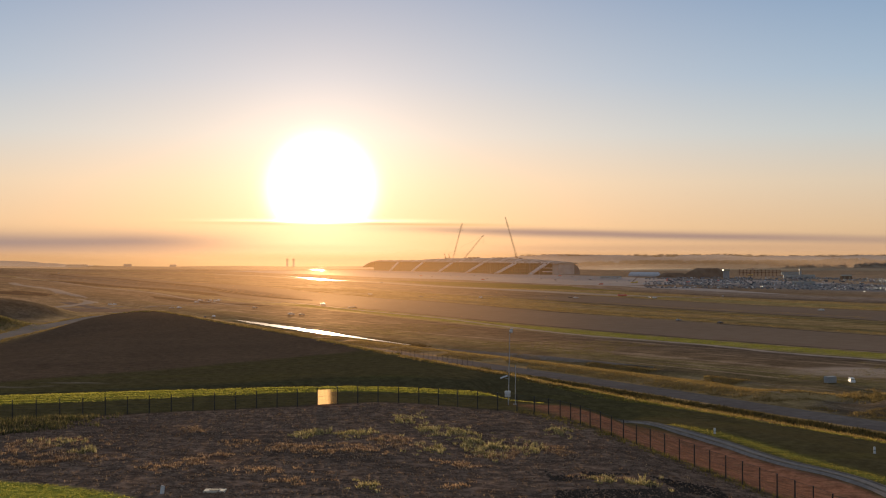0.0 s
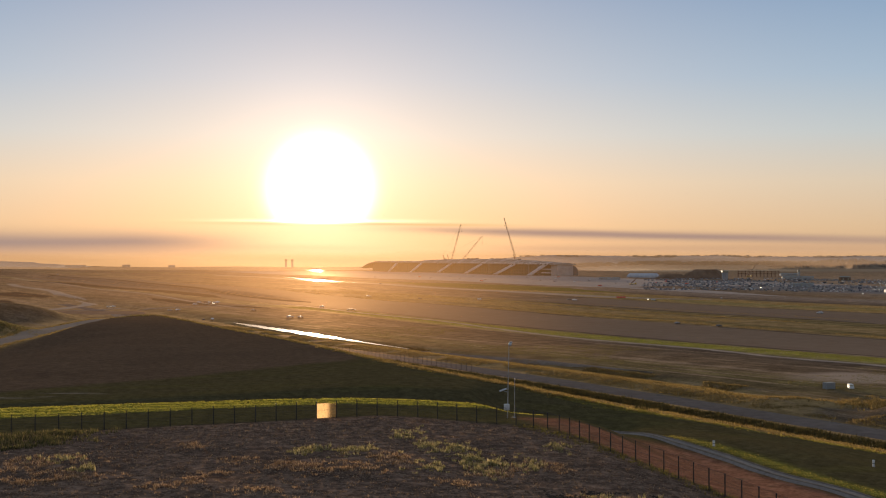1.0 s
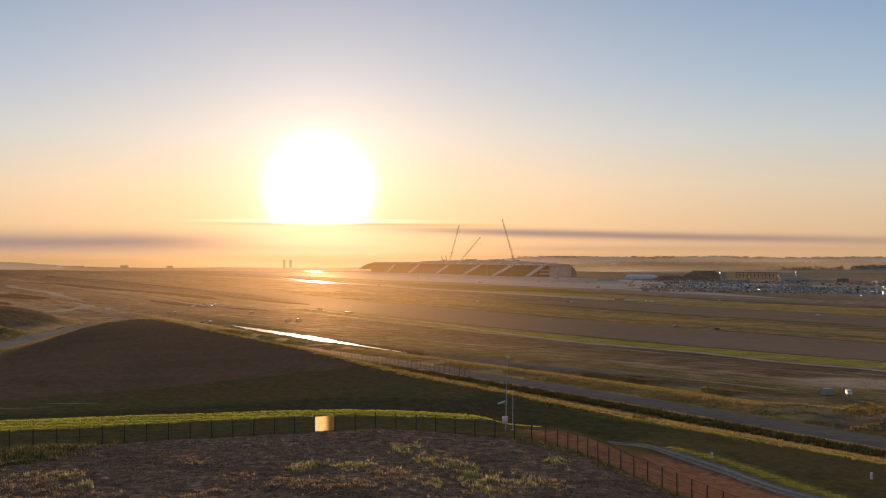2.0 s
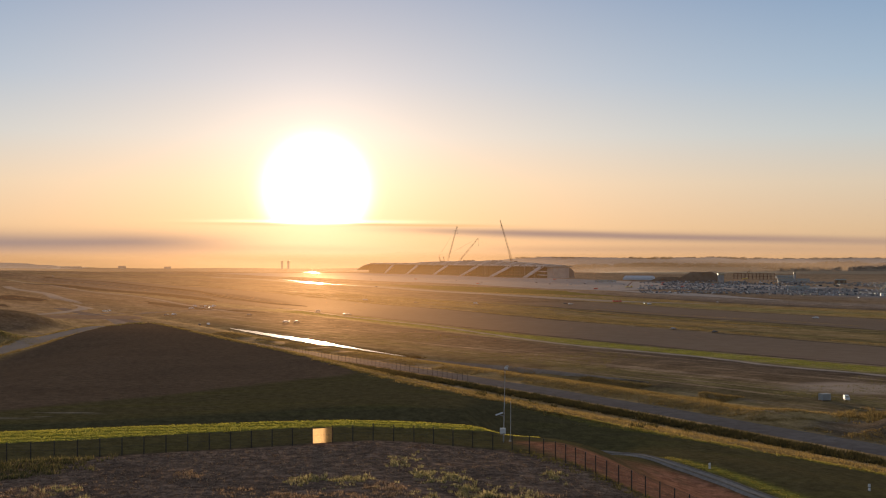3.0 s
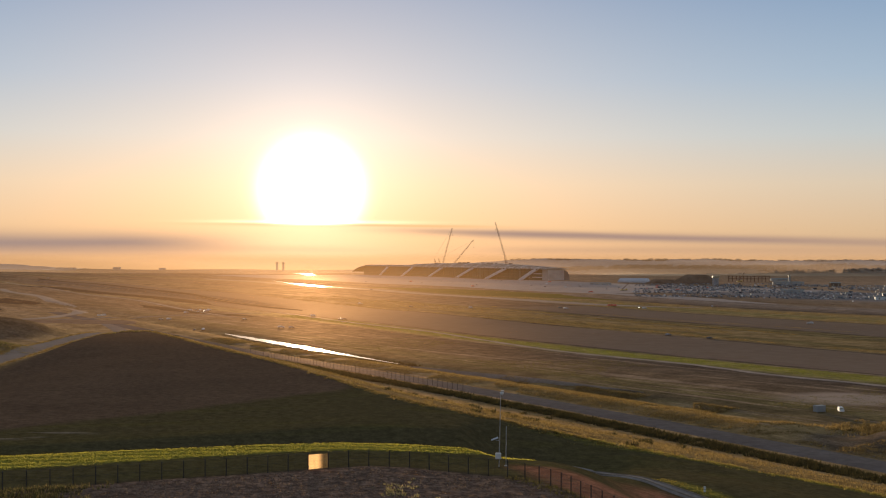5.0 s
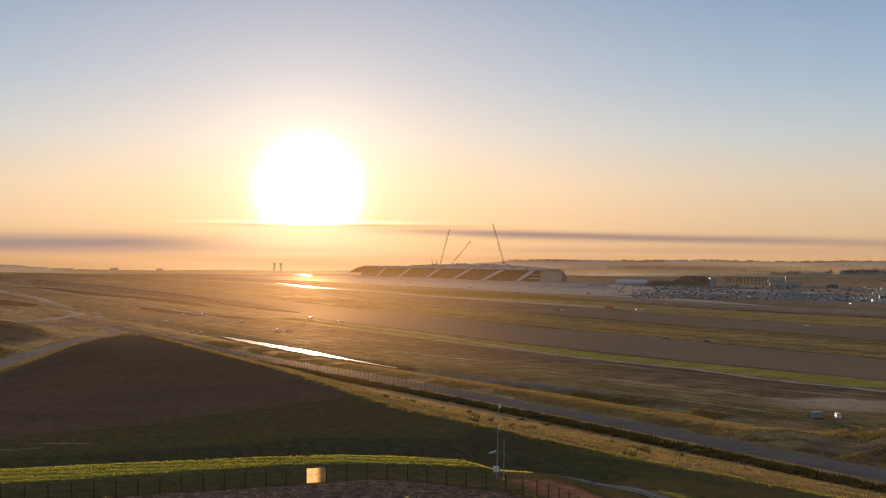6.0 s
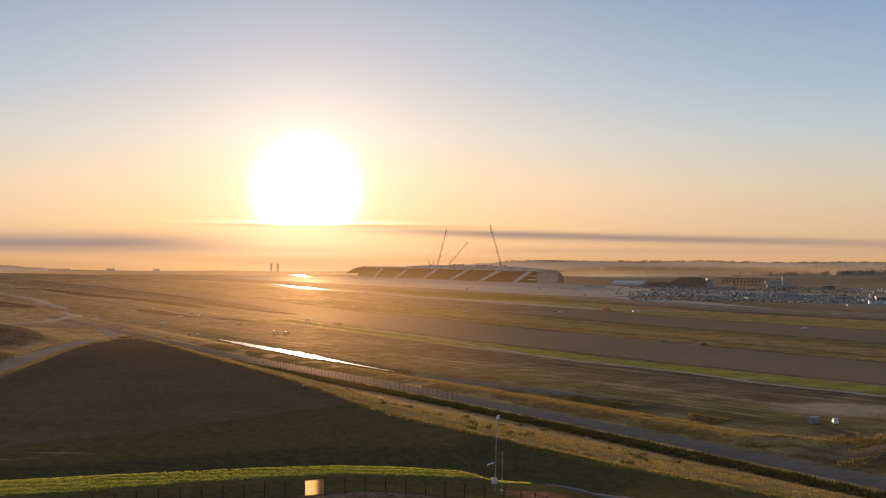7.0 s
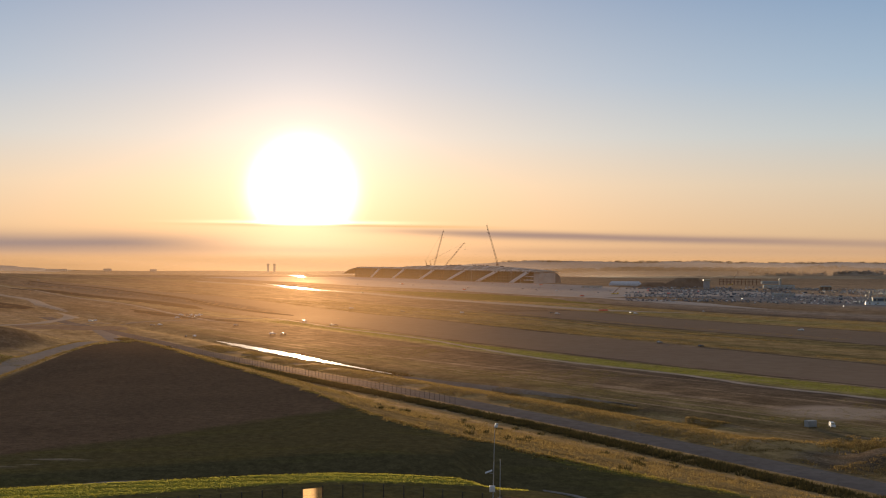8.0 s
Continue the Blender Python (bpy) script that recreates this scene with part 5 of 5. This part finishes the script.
x, y = patches([(a, b, w * 0.75, d * 0.75, int(9 * w * d) + 8) for a, b, w, d in GREEN_SPOTS])
k = patchy(x, y, 0.45, 4.0, -0.12)
x, y = keep(k, x, y)
tufts("yard_weeds", x, y, np_rnd.uniform(0.2, 0.8, len(x)) * np_rnd.uniform(0.5, 1.0, len(x)), 0.26, 20, WEED_GREEN, "patchy yellow-green weeds on the bare yard", 0.04, "weeds")
x, y = patches([(a, b, w * 0.75, d * 0.75, int(15 * w * d) + 10) for a, b, w, d in RUST_SPOTS])
k = patchy(x, y, 0.45, 6.0, -0.15)
x, y = keep(k, x, y)
tufts("rusty_weeds", x, y, np_rnd.uniform(0.1, 0.42, len(x)), 0.3, 18, WEED_RUST, "low rust-brown weeds on the bare yard", 0.036, "weeds")
x, y = scatter(9000, -75, 48, 98, 178)
x, y = keep(in_yard(x, y), x, y)
tufts("dry_sprigs", x, y, np_rnd.uniform(0.05, 0.24, len(x)), 0.3, 8, WEED_RUST, "scattered dry sprigs on the bare yard", 0.018, "weeds")
x, y = scatter(2600, -80, -41, 140, 166)
sf = off_fence(x, y)
x, y = keep((sf < -0.3) & (sf > -13 + 0.25 * (x + 50)) & (np_rnd.random(len(x)) < ss(41, 48, -x)), x, y)
tufts("tall_weeds", x, y, np_rnd.uniform(0.2, 0.75, len(x)), 0.6, 18, WEED_OLIVE, "taller olive-green weeds along the fence foot", 0.05, "weeds")

# turf of the berm, the lawn and the track verge
x, y = scatter(52000, -100, 16, 158, 210)
sf = off_fence(x, y)
sb = off_brink(x, y)
x, y = keep((sf > 2.5) & (sb < lip_off(x) + 2) & (np_rnd.random(len(x)) < 0.9 * turf_edge(x, sb)) & (np.sin(sb * 2.0 + 1.5 * np.sin(x * 0.07)) + np_rnd.normal(0, 0.5, len(x)) > -0.45), x, y)
tufts("berm_grass", x, y, np_rnd.uniform(0.06, 0.2, len(x)), 0.45, 7, TURF_BLADE, "bright backlit turf on the berm behind the fence", 0.06)
x, y = scatter(9000, -75, -22, 98, 127)
x, y = keep(((x + 50) / 30.0) ** 2 + ((y - 92) / 25.5) ** 2 < 1.0, x, y)
tufts("lawn_grass", x, y, np_rnd.uniform(0.06, 0.14, len(x)), 0.3, 8, TURF_BLADE, "mown bright green lawn beside the yard", 0.03)
line = smooth_path([(54.5, 112), (54, 135), (51.9, 157), (45.8, 172.5), (41.2, 189), (34, 208)], 0.06)
x, y = line[:, 0] + 3.6 + np_rnd.normal(0, 0.7, len(line)), line[:, 1] + 0.8 + np_rnd.normal(0, 0.5, len(line))
tufts("verge_grass", x, y, np_rnd.uniform(0.04, 0.16, len(x)), 0.5, 6, BROW_BLADE, "yellow-green grass verge along the gravel track", 0.04)
x, y = scatter(9000, 10, 54, 108, 190)
sf = off_fence(x, y)
x, y = keep((np.abs(sf + 0.5) < 1.6), x, y)
tufts("fence_foot_grass", x, y, np_rnd.uniform(0.15, 0.5, len(x)), 0.35, 7, OLIVE_BLADE, "thin brown grass along the fence foot", 0.03)

# straw grass over the brow and down the sunny slope
x = np_rnd.uniform(-150, 110, 9000)
y = brow_y(x) + np_rnd.normal(0.6, 2.0, len(x))
x, y = keep(patchy(x, y, 0.12, 3.0, -0.2), x, y)
green = np_rnd.random(len(x)) < 0.10 + 0.75 * ss(5, 45, x)
h = np_rnd.uniform(0.08, 0.5, len(x)) * np_rnd.uniform(0.4, 1.0, len(x))
tufts("brow_grass", x[green], y[green], h[green], 0.5, 9, BROW_BLADE, "backlit yellow-green grass along the brow of the hill", 0.06)
tufts("brow_straw", x[~green], y[~green], h[~green] * 1.3, 0.7, 8, STRAW_BLADE, "backlit straw grass along the brow of the mound", 0.09)
x, y = scatter(30000, -140, 130, 200, 760)
s_ = x * ACROSS[0] + y * ACROSS[1]
x, y = keep((y > brow_y(x) + 2) & (s_ < 219), x, y)
x, y = keep(patchy(x, y, 0.035, 8.0, -0.28), x, y)
tufts("slope_straw", x, y, np_rnd.uniform(0.2, 0.6, len(x)), 1.2, 14, STRAW_BLADE, "dry straw grass down the sunny slope", 0.06)
bx_, by_ = keep(np_rnd.random(len(x)) < 0.012, x, y)
tufts("slope_scrub", bx_, by_, np_rnd.uniform(0.6, 1.2, len(bx_)), 1.2, 40, REED_BLADE, "dark low scrub dotted in the straw grass", 0.15, "scrub")


def band(n, s0, s1, a0, a1):
    s_, a_ = np_rnd.uniform(s0, s1, n), np_rnd.uniform(a0, a1, n)
    return s_ * ACROSS[0] + a_ * ALONG[0], s_ * ACROSS[1] + a_ * ALONG[1]


x, y = band(9000, 218, 227, -900, 20)
tufts("ditch_scrub", x, y, np_rnd.uniform(0.4, 1.3, len(x)), 1.3, 16, REED_BLADE, "dark scrub in the ditch between slope and road", 0.09, "scrub")
x1_, y1_ = band(16000, 246, 268, -800, 20)
x2_, y2_ = band(8000, 264, 287, -480, -330)
x, y = np.concatenate([x1_, x2_]), np.concatenate([y1_, y2_])
k = patchy(x, y, 0.03, 5.0, -0.25)
x, y = keep(k, x, y)
tufts("bank_straw", x, y, np_rnd.uniform(0.2, 0.6, len(x)), 1.5, 14, STRAW_BLADE, "tall dry straw grass on the bank beside the road", 0.07)
x, y = band(700, 270, 284, -640, -560)
tufts("pond_reeds", x, y, np_rnd.uniform(0.4, 1.0, len(x)), 0.8, 12, REED_BLADE, "dark reeds along the muddy pool", 0.12, "reeds")
x, y = band(9000, 300, 380, -760, 0)
x, y = keep(patchy(x, y, 0.012, 2.0, 0.05), x, y)
tufts("field_grass", x, y, np_rnd.uniform(0.2, 0.5, len(x)), 1.6, 7, OLIVE_BLADE, "thin dry grass on the graded field", 0.08)
x, y = band(14000, 405, 427, -1100, 60)
tufts("strip_grass", x, y, np_rnd.uniform(0.1, 0.25, len(x)), 1.6, 10, STRIP_BLADE, "bright green turf strip beside the runway", 0.12)


for s0, s1, nm in ((556, 632, "infield_straw"), (797, 922, "outfield_straw")):
    x, y = band(20000, s0, s1, -1500, 150)
    x, y = keep(patchy(x * 0.6 + y * 0.3, y * 0.15, 0.03, s0, 0.0), x, y)
    tufts(nm, x, y, np_rnd.uniform(0.15, 0.45, len(x)), 2.6, 10, STRAW_BLADE, "dry straw grass between the paved strips", 0.12)


x = np_rnd.normal(-184, 9, 1500)
y = np_rnd.normal(500, 16, 1500)
tufts("bank_weeds", x, y, np_rnd.uniform(0.2, 0.8, 1500), 1.4, 18, WEED_OLIVE, "olive-brown weeds on the bank beside the lane", 0.08, "weeds")


x, y = np_rnd.normal(-151, 6, 420), np_rnd.normal(597, 9, 420)
tufts("mound_top_grass", x, y, np_rnd.uniform(0.4, 1.2, 420), 1.2, 14, WEED_OLIVE, "olive grass on the crown of the mound", 0.16)
line = smooth_path([(-182, 740), (-178, 680), (-171, 570), (-157, 470), (-149, 390), (-142, 300)], 0.22)
side = np.where(np_rnd.random(len(line)) < 0.6, 6.5, -6.5) + np_rnd.normal(0, 0.9, len(line))
tufts("lane_verge", line[:, 0] + side, line[:, 1], np_rnd.uniform(0.2, 0.6, len(line)), 0.7, 9, STRAW_BLADE, "dry straw verge along the site lane", 0.1)
# thin lines of grass left between the graded strips
for s_mid, a0, a1, many, nm in ((558, -1500, 150, 3500, "edge_grass"), (636, -1500, 150, 4500, "edge_grass"), (684, -1300, 150, 2500, "edge_grass")):
    a_ = np_rnd.uniform(a0, a1, many)
    s_ = s_mid + 6 * np.sin(a_ * 0.006 + s_mid) + 3 * np.sin(a_ * 0.023) + np_rnd.normal(0, 2.2, many)
    x, y = s_ * ACROSS[0] + a_ * ALONG[0], s_ * ACROSS[1] + a_ * ALONG[1]
    x, y = keep(patchy(a_, s_ * 0, 0.006, s_mid * 1.0, -0.15), x, y)
    tufts(nm, x, y, np_rnd.uniform(0.25, 0.7, len(x)), 1.4, 8, STRAW_BLADE, "thin line of dry grass between graded strips", 0.1)


# pale stones over the yard
def yard_spots(many):
    x, y = scatter(many, -75, 48, 98, 178)
    return keep((off_fence(x, y) < -1) & (((x + 50) / 30.0) ** 2 + ((y - 92) / 25.5) ** 2 > 1.05), x, y)


def stones(name, x, y, mat, r0, r1, label):
    z = land(x, y)[0]
    n = len(x)
    r = np_rnd.uniform(r0, r1, n)
    unit = np.array([(1, 0, 0), (-1, 0, 0), (0, 1, 0), (0, -1, 0), (0, 0, 0.7), (0, 0, -0.7)])
    jit = 1 + np_rnd.uniform(-0.35, 0.35, (n, 6, 1))
    v = unit[None] * jit * r[:, None, None] + np.stack([x, y, z + r * 0.3], 1)[:, None]
    f = np.array([(0, 2, 4), (2, 1, 4), (1, 3, 4), (3, 0, 4), (2, 0, 5), (1, 2, 5), (3, 1, 5), (0, 3, 5)])
    fs = (np.arange(n)[:, None, None] * 6 + f[None]).reshape(-1, 3).tolist()
    me = bpy.data.meshes.new(name)
    me.from_pydata(v.reshape(-1, 3), [], fs)
    me.materials.append(mat)
    tagged(new(name, me), label, "stones", kind="stuff")


stones("yard_stones", *yard_spots(1600), SCREE, 0.03, 0.1, "loose pale stones on the bare yard")
x, y = yard_spots(30000)
x, y = keep(patchy(x, y, 0.16, 9.0, -0.35), x, y)
stones("soil_clods", x, y, CLOD, 0.04, 0.17, "rough dark clods of soil over the bare yard")
x, y = scatter(5000, 10, 27, 108, 124)
x, y = keep((off_fence(x, y) < -1) & patchy(x, y, 0.2, 2.2, -0.1), x, y)
stones("dark_mulch", x, y, DARK_EARTH_SHADE, 0.05, 0.16, "dark coarse mulch heaped in the yard corner")
x, y = band(420, 226, 247, -420, -170)
x, y = keep(patchy(x, y, 0.05, 1.5, 0.0), x, y)
stones("road_rubble", x, y, SCREE, 0.12, 0.4, "pale rubble scattered along the haul road")
x, y = np_rnd.normal(134, 9, 900), np_rnd.normal(371, 7, 900)
tufts("spoil_scrub", x, y, np_rnd.uniform(0.2, 0.9, 900), 1.0, 12, STRAW_BLADE, "dry straw scrub behind the spoil mound", 0.13, "scrub")


# ---- small things round the yard ----
def camera_mast():
    """A tall pole with a cabinet, a solar panel and a lamp head."""
    x, y = 9.5, 184.0
    t = empty("camera_mast", at(x, y, 0, -0.9))
    bm = bmesh.new()
    rod(bm, (0, 0, -0.4), (0.25, 0, 11.6), 0.09, 0.045, 10)
    part("pole", bm, GALVANISED, t)
    bm = bmesh.new()
    box(bm, (-0.5, -0.45, 2.1), (0.32, -0.1, 3.0), 0.05)
    cab = part("cabinet", bm, WHITE, t, "white steel cabinet")
    bm = bmesh.new()
    box(bm, (-0.43, -0.48, 2.17), (0.25, -0.452, 2.93), 0.01)
    part("cabinet_door", bm, WHITE, cab)
    bm = bmesh.new()
    box(bm, (-0.55, -0.4, 0.0), (0.55, 0.4, 0.05), 0.01)
    arm = part("solar_panel", bm, GALVANISED, t, "tilted grey solar panel")
    arm.matrix_basis = pose(-0.6, -0.1, 5.0, 6, -20, 0)
    bm = bmesh.new()
    rod(bm, (-0.5, -0.1, 4.85), (0.1, 0, 4.7), 0.04, n=6)
    part("bracket", bm, GALVANISED, t)
    bm = bmesh.new()
    bmesh.ops.create_uvsphere(bm, u_segments=12, v_segments=8, radius=0.28)
    part("camera_dome", bm, WHITE, t, smooth=True).matrix_basis = pose(0.42, 0, 11.65)
    bm = bmesh.new()
    rod(bm, (0.2, 0, 11.55), (0.5, 0, 11.9), 0.05, n=6)
    box(bm, (0.3, -0.2, 11.85), (0.75, 0.2, 12.05), 0.03)
    part("camera_arm", bm, GALVANISED, t)
    return tagged(t, "tall galvanised camera mast with white cabinet and solar panel", "camera mast")


def plain_pole():
    t = empty("steel_pole", at(10.6, 185.2, 0, -0.9))
    bm = bmesh.new()
    rod(bm, (0, 0, -0.4), (0.05, 0, 6.7), 0.07, 0.055, 10)
    part("shaft", bm, GALVANISED, t)
    bm = bmesh.new()
    box(bm, (-0.25, -0.25, 0.9), (0.25, 0.25, 0.96), 0.01)
    part("base_plate", bm, GALVANISED, t)
    return tagged(t, "plain galvanised steel pole beside the camera mast", "pole")


camera_mast()
plain_pole()


def marker(x, y, h=1.0):
    """A white roadside marker post with a dark band."""
    t = empty("marker_post", at(x, y))
    bm = bmesh.new()
    box(bm, (-0.17, -0.09, -0.2), (0.17, 0.09, h), 0.04)
    part("stake", bm, WHITE, t)
    bm = bmesh.new()
    box(bm, (-0.175, -0.095, h * 0.45), (0.175, 0.095, h * 0.55), 0.01)
    part("band", bm, STEEL_DARK, t)
    return tagged(t, "short white marker post beside the gravel track", "marker post", "marker posts")


marker(42.3, 196.5, 0.9)
marker(62.9, 184.0, 1.0)


def pit_lid():
    t = empty("concrete_pit", at(-20.0, 110.7))
    bm = bmesh.new()
    box(bm, (-0.95, -0.62, -0.15), (0.95, 0.62, 0.14), 0.04)
    part("surround", bm, PIT, t, "cream concrete surround")
    bm = bmesh.new()
    rod(bm, (0, 0, 0.14), (0, 0, 0.17), 0.5, 0.48, 20)
    part("cover", bm, RUBBER, t, "round dark iron cover")
    return tagged(t, "cream concrete pit with a round dark iron cover", "manhole")


PIT = material("cream_concrete", plain_look((0.42, 0.34, 0.24), (0.58, 0.48, 0.36), 3.0, 0.8, 0.01))
pit_lid()


def bollard():
    t = empty("white_bollard", at(-24.5, 109.9))
    bm = bmesh.new()
    rod(bm, (0, 0, -0.2), (0.12, 0, 0.62), 0.2, 0.17, 10)
    part("tube", bm, WHITE, t)
    bm = bmesh.new()
    rod(bm, (0.12, 0, 0.62), (0.13, 0, 0.68), 0.2, 0.15, 10)
    part("cap", bm, CONCRETE, t)
    return tagged(t, "short white bollard leaning in the bare yard", "bollard")


bollard()

# translucent sheet added in one fence bay stands in for sun glint on the mesh
GLINT_SHEET = material("sun_glint_sheet", lambda: {"color": mix(grain(3.0, position(), 3.0), (0.86, 0.50, 0.22), (0.92, 0.60, 0.30)), "rough": 0.7, "through": 0.95, "clear": 0.03 + 0.9 * step(-16.3, -15.3, xyz(position())[0])})
bay = int(np.argmin(np.abs(stakes[:, 0] + 17.6)))
(x1, y1), (x2, y2) = stakes[bay], stakes[bay + 1]
bm = bmesh.new()
cols = 9
for i in range(cols):
    f = 0.02 + 0.96 * i / (cols - 1)
    for z in (0.08, 0.75, 1.4, 2.1):
        bm.verts.new((x1 + (x2 - x1) * f, y1 + (y2 - y1) * f + 0.06 + 0.02 * math.sin(i * 2.1 + z), stake_z[bay] + (stake_z[bay + 1] - stake_z[bay]) * f + z))
bm.verts.ensure_lookup_table()
for i in range(cols - 1):
    for k in range(3):
        v = bm.verts
        bm.faces.new((v[4 * i + k], v[4 * i + 4 + k], v[4 * i + 5 + k], v[4 * i + 1 + k]))
netting = tagged(part("fence_glint_sheet", bm, GLINT_SHEET, None), "translucent sheet added in a fence bay for sun glint on the wire mesh", "netting")

# ---- fence along the haul road ----
road_fence = tagged(empty("roadside_fence"), "thin steel post and wire fence along the haul road", "fence")
bm = bmesh.new()
rod(bm, (0, 0, -0.3), (0, 0, 3.0), 0.08, n=5)
rp = part("post", bm, STEEL_DARK, road_fence)
line = smooth_path(bar_line(231, -900, -420), 4.2)
lz = land(line[:, 0], line[:, 1])[0]
for i, ((x, y), z) in enumerate(zip(line, lz)):
    (rp if i == 0 else share("post", rp.data, road_fence, Matrix.Identity(4))).matrix_basis = pose(x, y, z)
for h in (0.8, 1.8, 2.9):
    bm = bmesh.new()
    for i in range(0, len(line) - 5, 5):
        rod(bm, (*line[i], lz[i] + h), (*line[i + 5], lz[i + 5] + h), 0.012, n=3)
    part("wire", bm, GALVANISED, road_fence)


# ---- sheet standing in for mist before the far hills ----
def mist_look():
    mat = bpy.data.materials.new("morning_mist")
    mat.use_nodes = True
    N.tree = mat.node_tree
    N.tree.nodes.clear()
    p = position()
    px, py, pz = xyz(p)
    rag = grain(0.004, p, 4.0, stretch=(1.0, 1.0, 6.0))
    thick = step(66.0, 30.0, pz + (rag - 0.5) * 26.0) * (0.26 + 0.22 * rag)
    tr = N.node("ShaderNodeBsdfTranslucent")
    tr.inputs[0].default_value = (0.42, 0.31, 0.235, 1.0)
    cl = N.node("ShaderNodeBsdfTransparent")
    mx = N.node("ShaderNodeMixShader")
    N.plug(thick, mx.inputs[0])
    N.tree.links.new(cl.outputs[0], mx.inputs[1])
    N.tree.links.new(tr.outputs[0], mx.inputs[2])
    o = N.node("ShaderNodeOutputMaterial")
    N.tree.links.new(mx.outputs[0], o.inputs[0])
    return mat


# upright translucent sheet added to veil the far hills in haze
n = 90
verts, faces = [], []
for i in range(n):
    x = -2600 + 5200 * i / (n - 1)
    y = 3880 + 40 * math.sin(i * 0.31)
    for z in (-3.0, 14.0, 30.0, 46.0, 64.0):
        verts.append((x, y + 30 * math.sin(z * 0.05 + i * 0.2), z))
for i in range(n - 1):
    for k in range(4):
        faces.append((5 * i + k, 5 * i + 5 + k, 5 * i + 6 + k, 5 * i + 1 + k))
tagged(mesh_object("mist_sheet", verts, faces, mist_look()), "upright sheet standing in for morning mist before the far hills", "mist", kind="stuff")


# ---- upright sheets standing in for thin morning haze over the plain ----
def haze_look(strength, high, low, x0, x1):
    """A sheet in place of haze: passes most light straight on, scatters a little orange forwards."""
    mat = bpy.data.materials.new("thin_haze")
    mat.use_nodes = True
    N.tree = mat.node_tree
    N.tree.nodes.clear()
    p = position()
    px, py, pz = xyz(p)
    rag = grain(0.006, p, 4.0, stretch=(1.0, 1.0, 5.0))
    over = (pz - mix_value(step(x0, x1, px), high, low)) * (1 / 18.0)
    thick = step(0.0, 1.0, over) * step(74.0, 30.0, pz) * (0.55 + 0.9 * rag) * strength
    sc = N.node("ShaderNodeBsdfRefraction")
    sc.inputs["Color"].default_value = (1.0, 0.56, 0.25, 1.0)
    sc.inputs["Roughness"].default_value = 1.0
    sc.inputs["IOR"].default_value = 1.19
    cl = N.node("ShaderNodeBsdfTransparent")
    mx = N.node("ShaderNodeMixShader")
    N.plug(thick, mx.inputs[0])
    N.tree.links.new(cl.outputs[0], mx.inputs[1])
    N.tree.links.new(sc.outputs[0], mx.inputs[2])
    o = N.node("ShaderNodeOutputMaterial")
    N.tree.links.new(mx.outputs[0], o.inputs[0])
    return mat


def haze_sheet(y0, half, strength, *foot):
    n, rows = 60, 7
    verts = [(-half + 2 * half * i / (n - 1), y0 + 14 * math.sin(i * 0.37 + y0) + 10 * math.sin(k * 1.3 + i * 0.11), -3 + 100 * k / (rows - 1)) for i in range(n) for k in range(rows)]
    faces = [(rows * i + k, rows * i + rows + k, rows * i + rows + k + 1, rows * i + k + 1) for i in range(n - 1) for k in range(rows - 1)]
    return tagged(mesh_object("haze_sheet", verts, faces, haze_look(strength, *foot)), "thin upright sheet standing in for golden haze over the airfield", "mist", kind="stuff")


for y0, half, strength, *foot in ((310, 420, 0.0009, 24, 5, -10, 60), (455, 600, 0.0034, 22, 3, -75, -20), (690, 900, 0.0024, 2, 2, 0, 1), (1050, 1200, 0.0020, 2, 2, 0, 1), (1900, 1800, 0.0006, 2, 2, 0, 1)):
    haze_sheet(y0, half, strength, *foot)
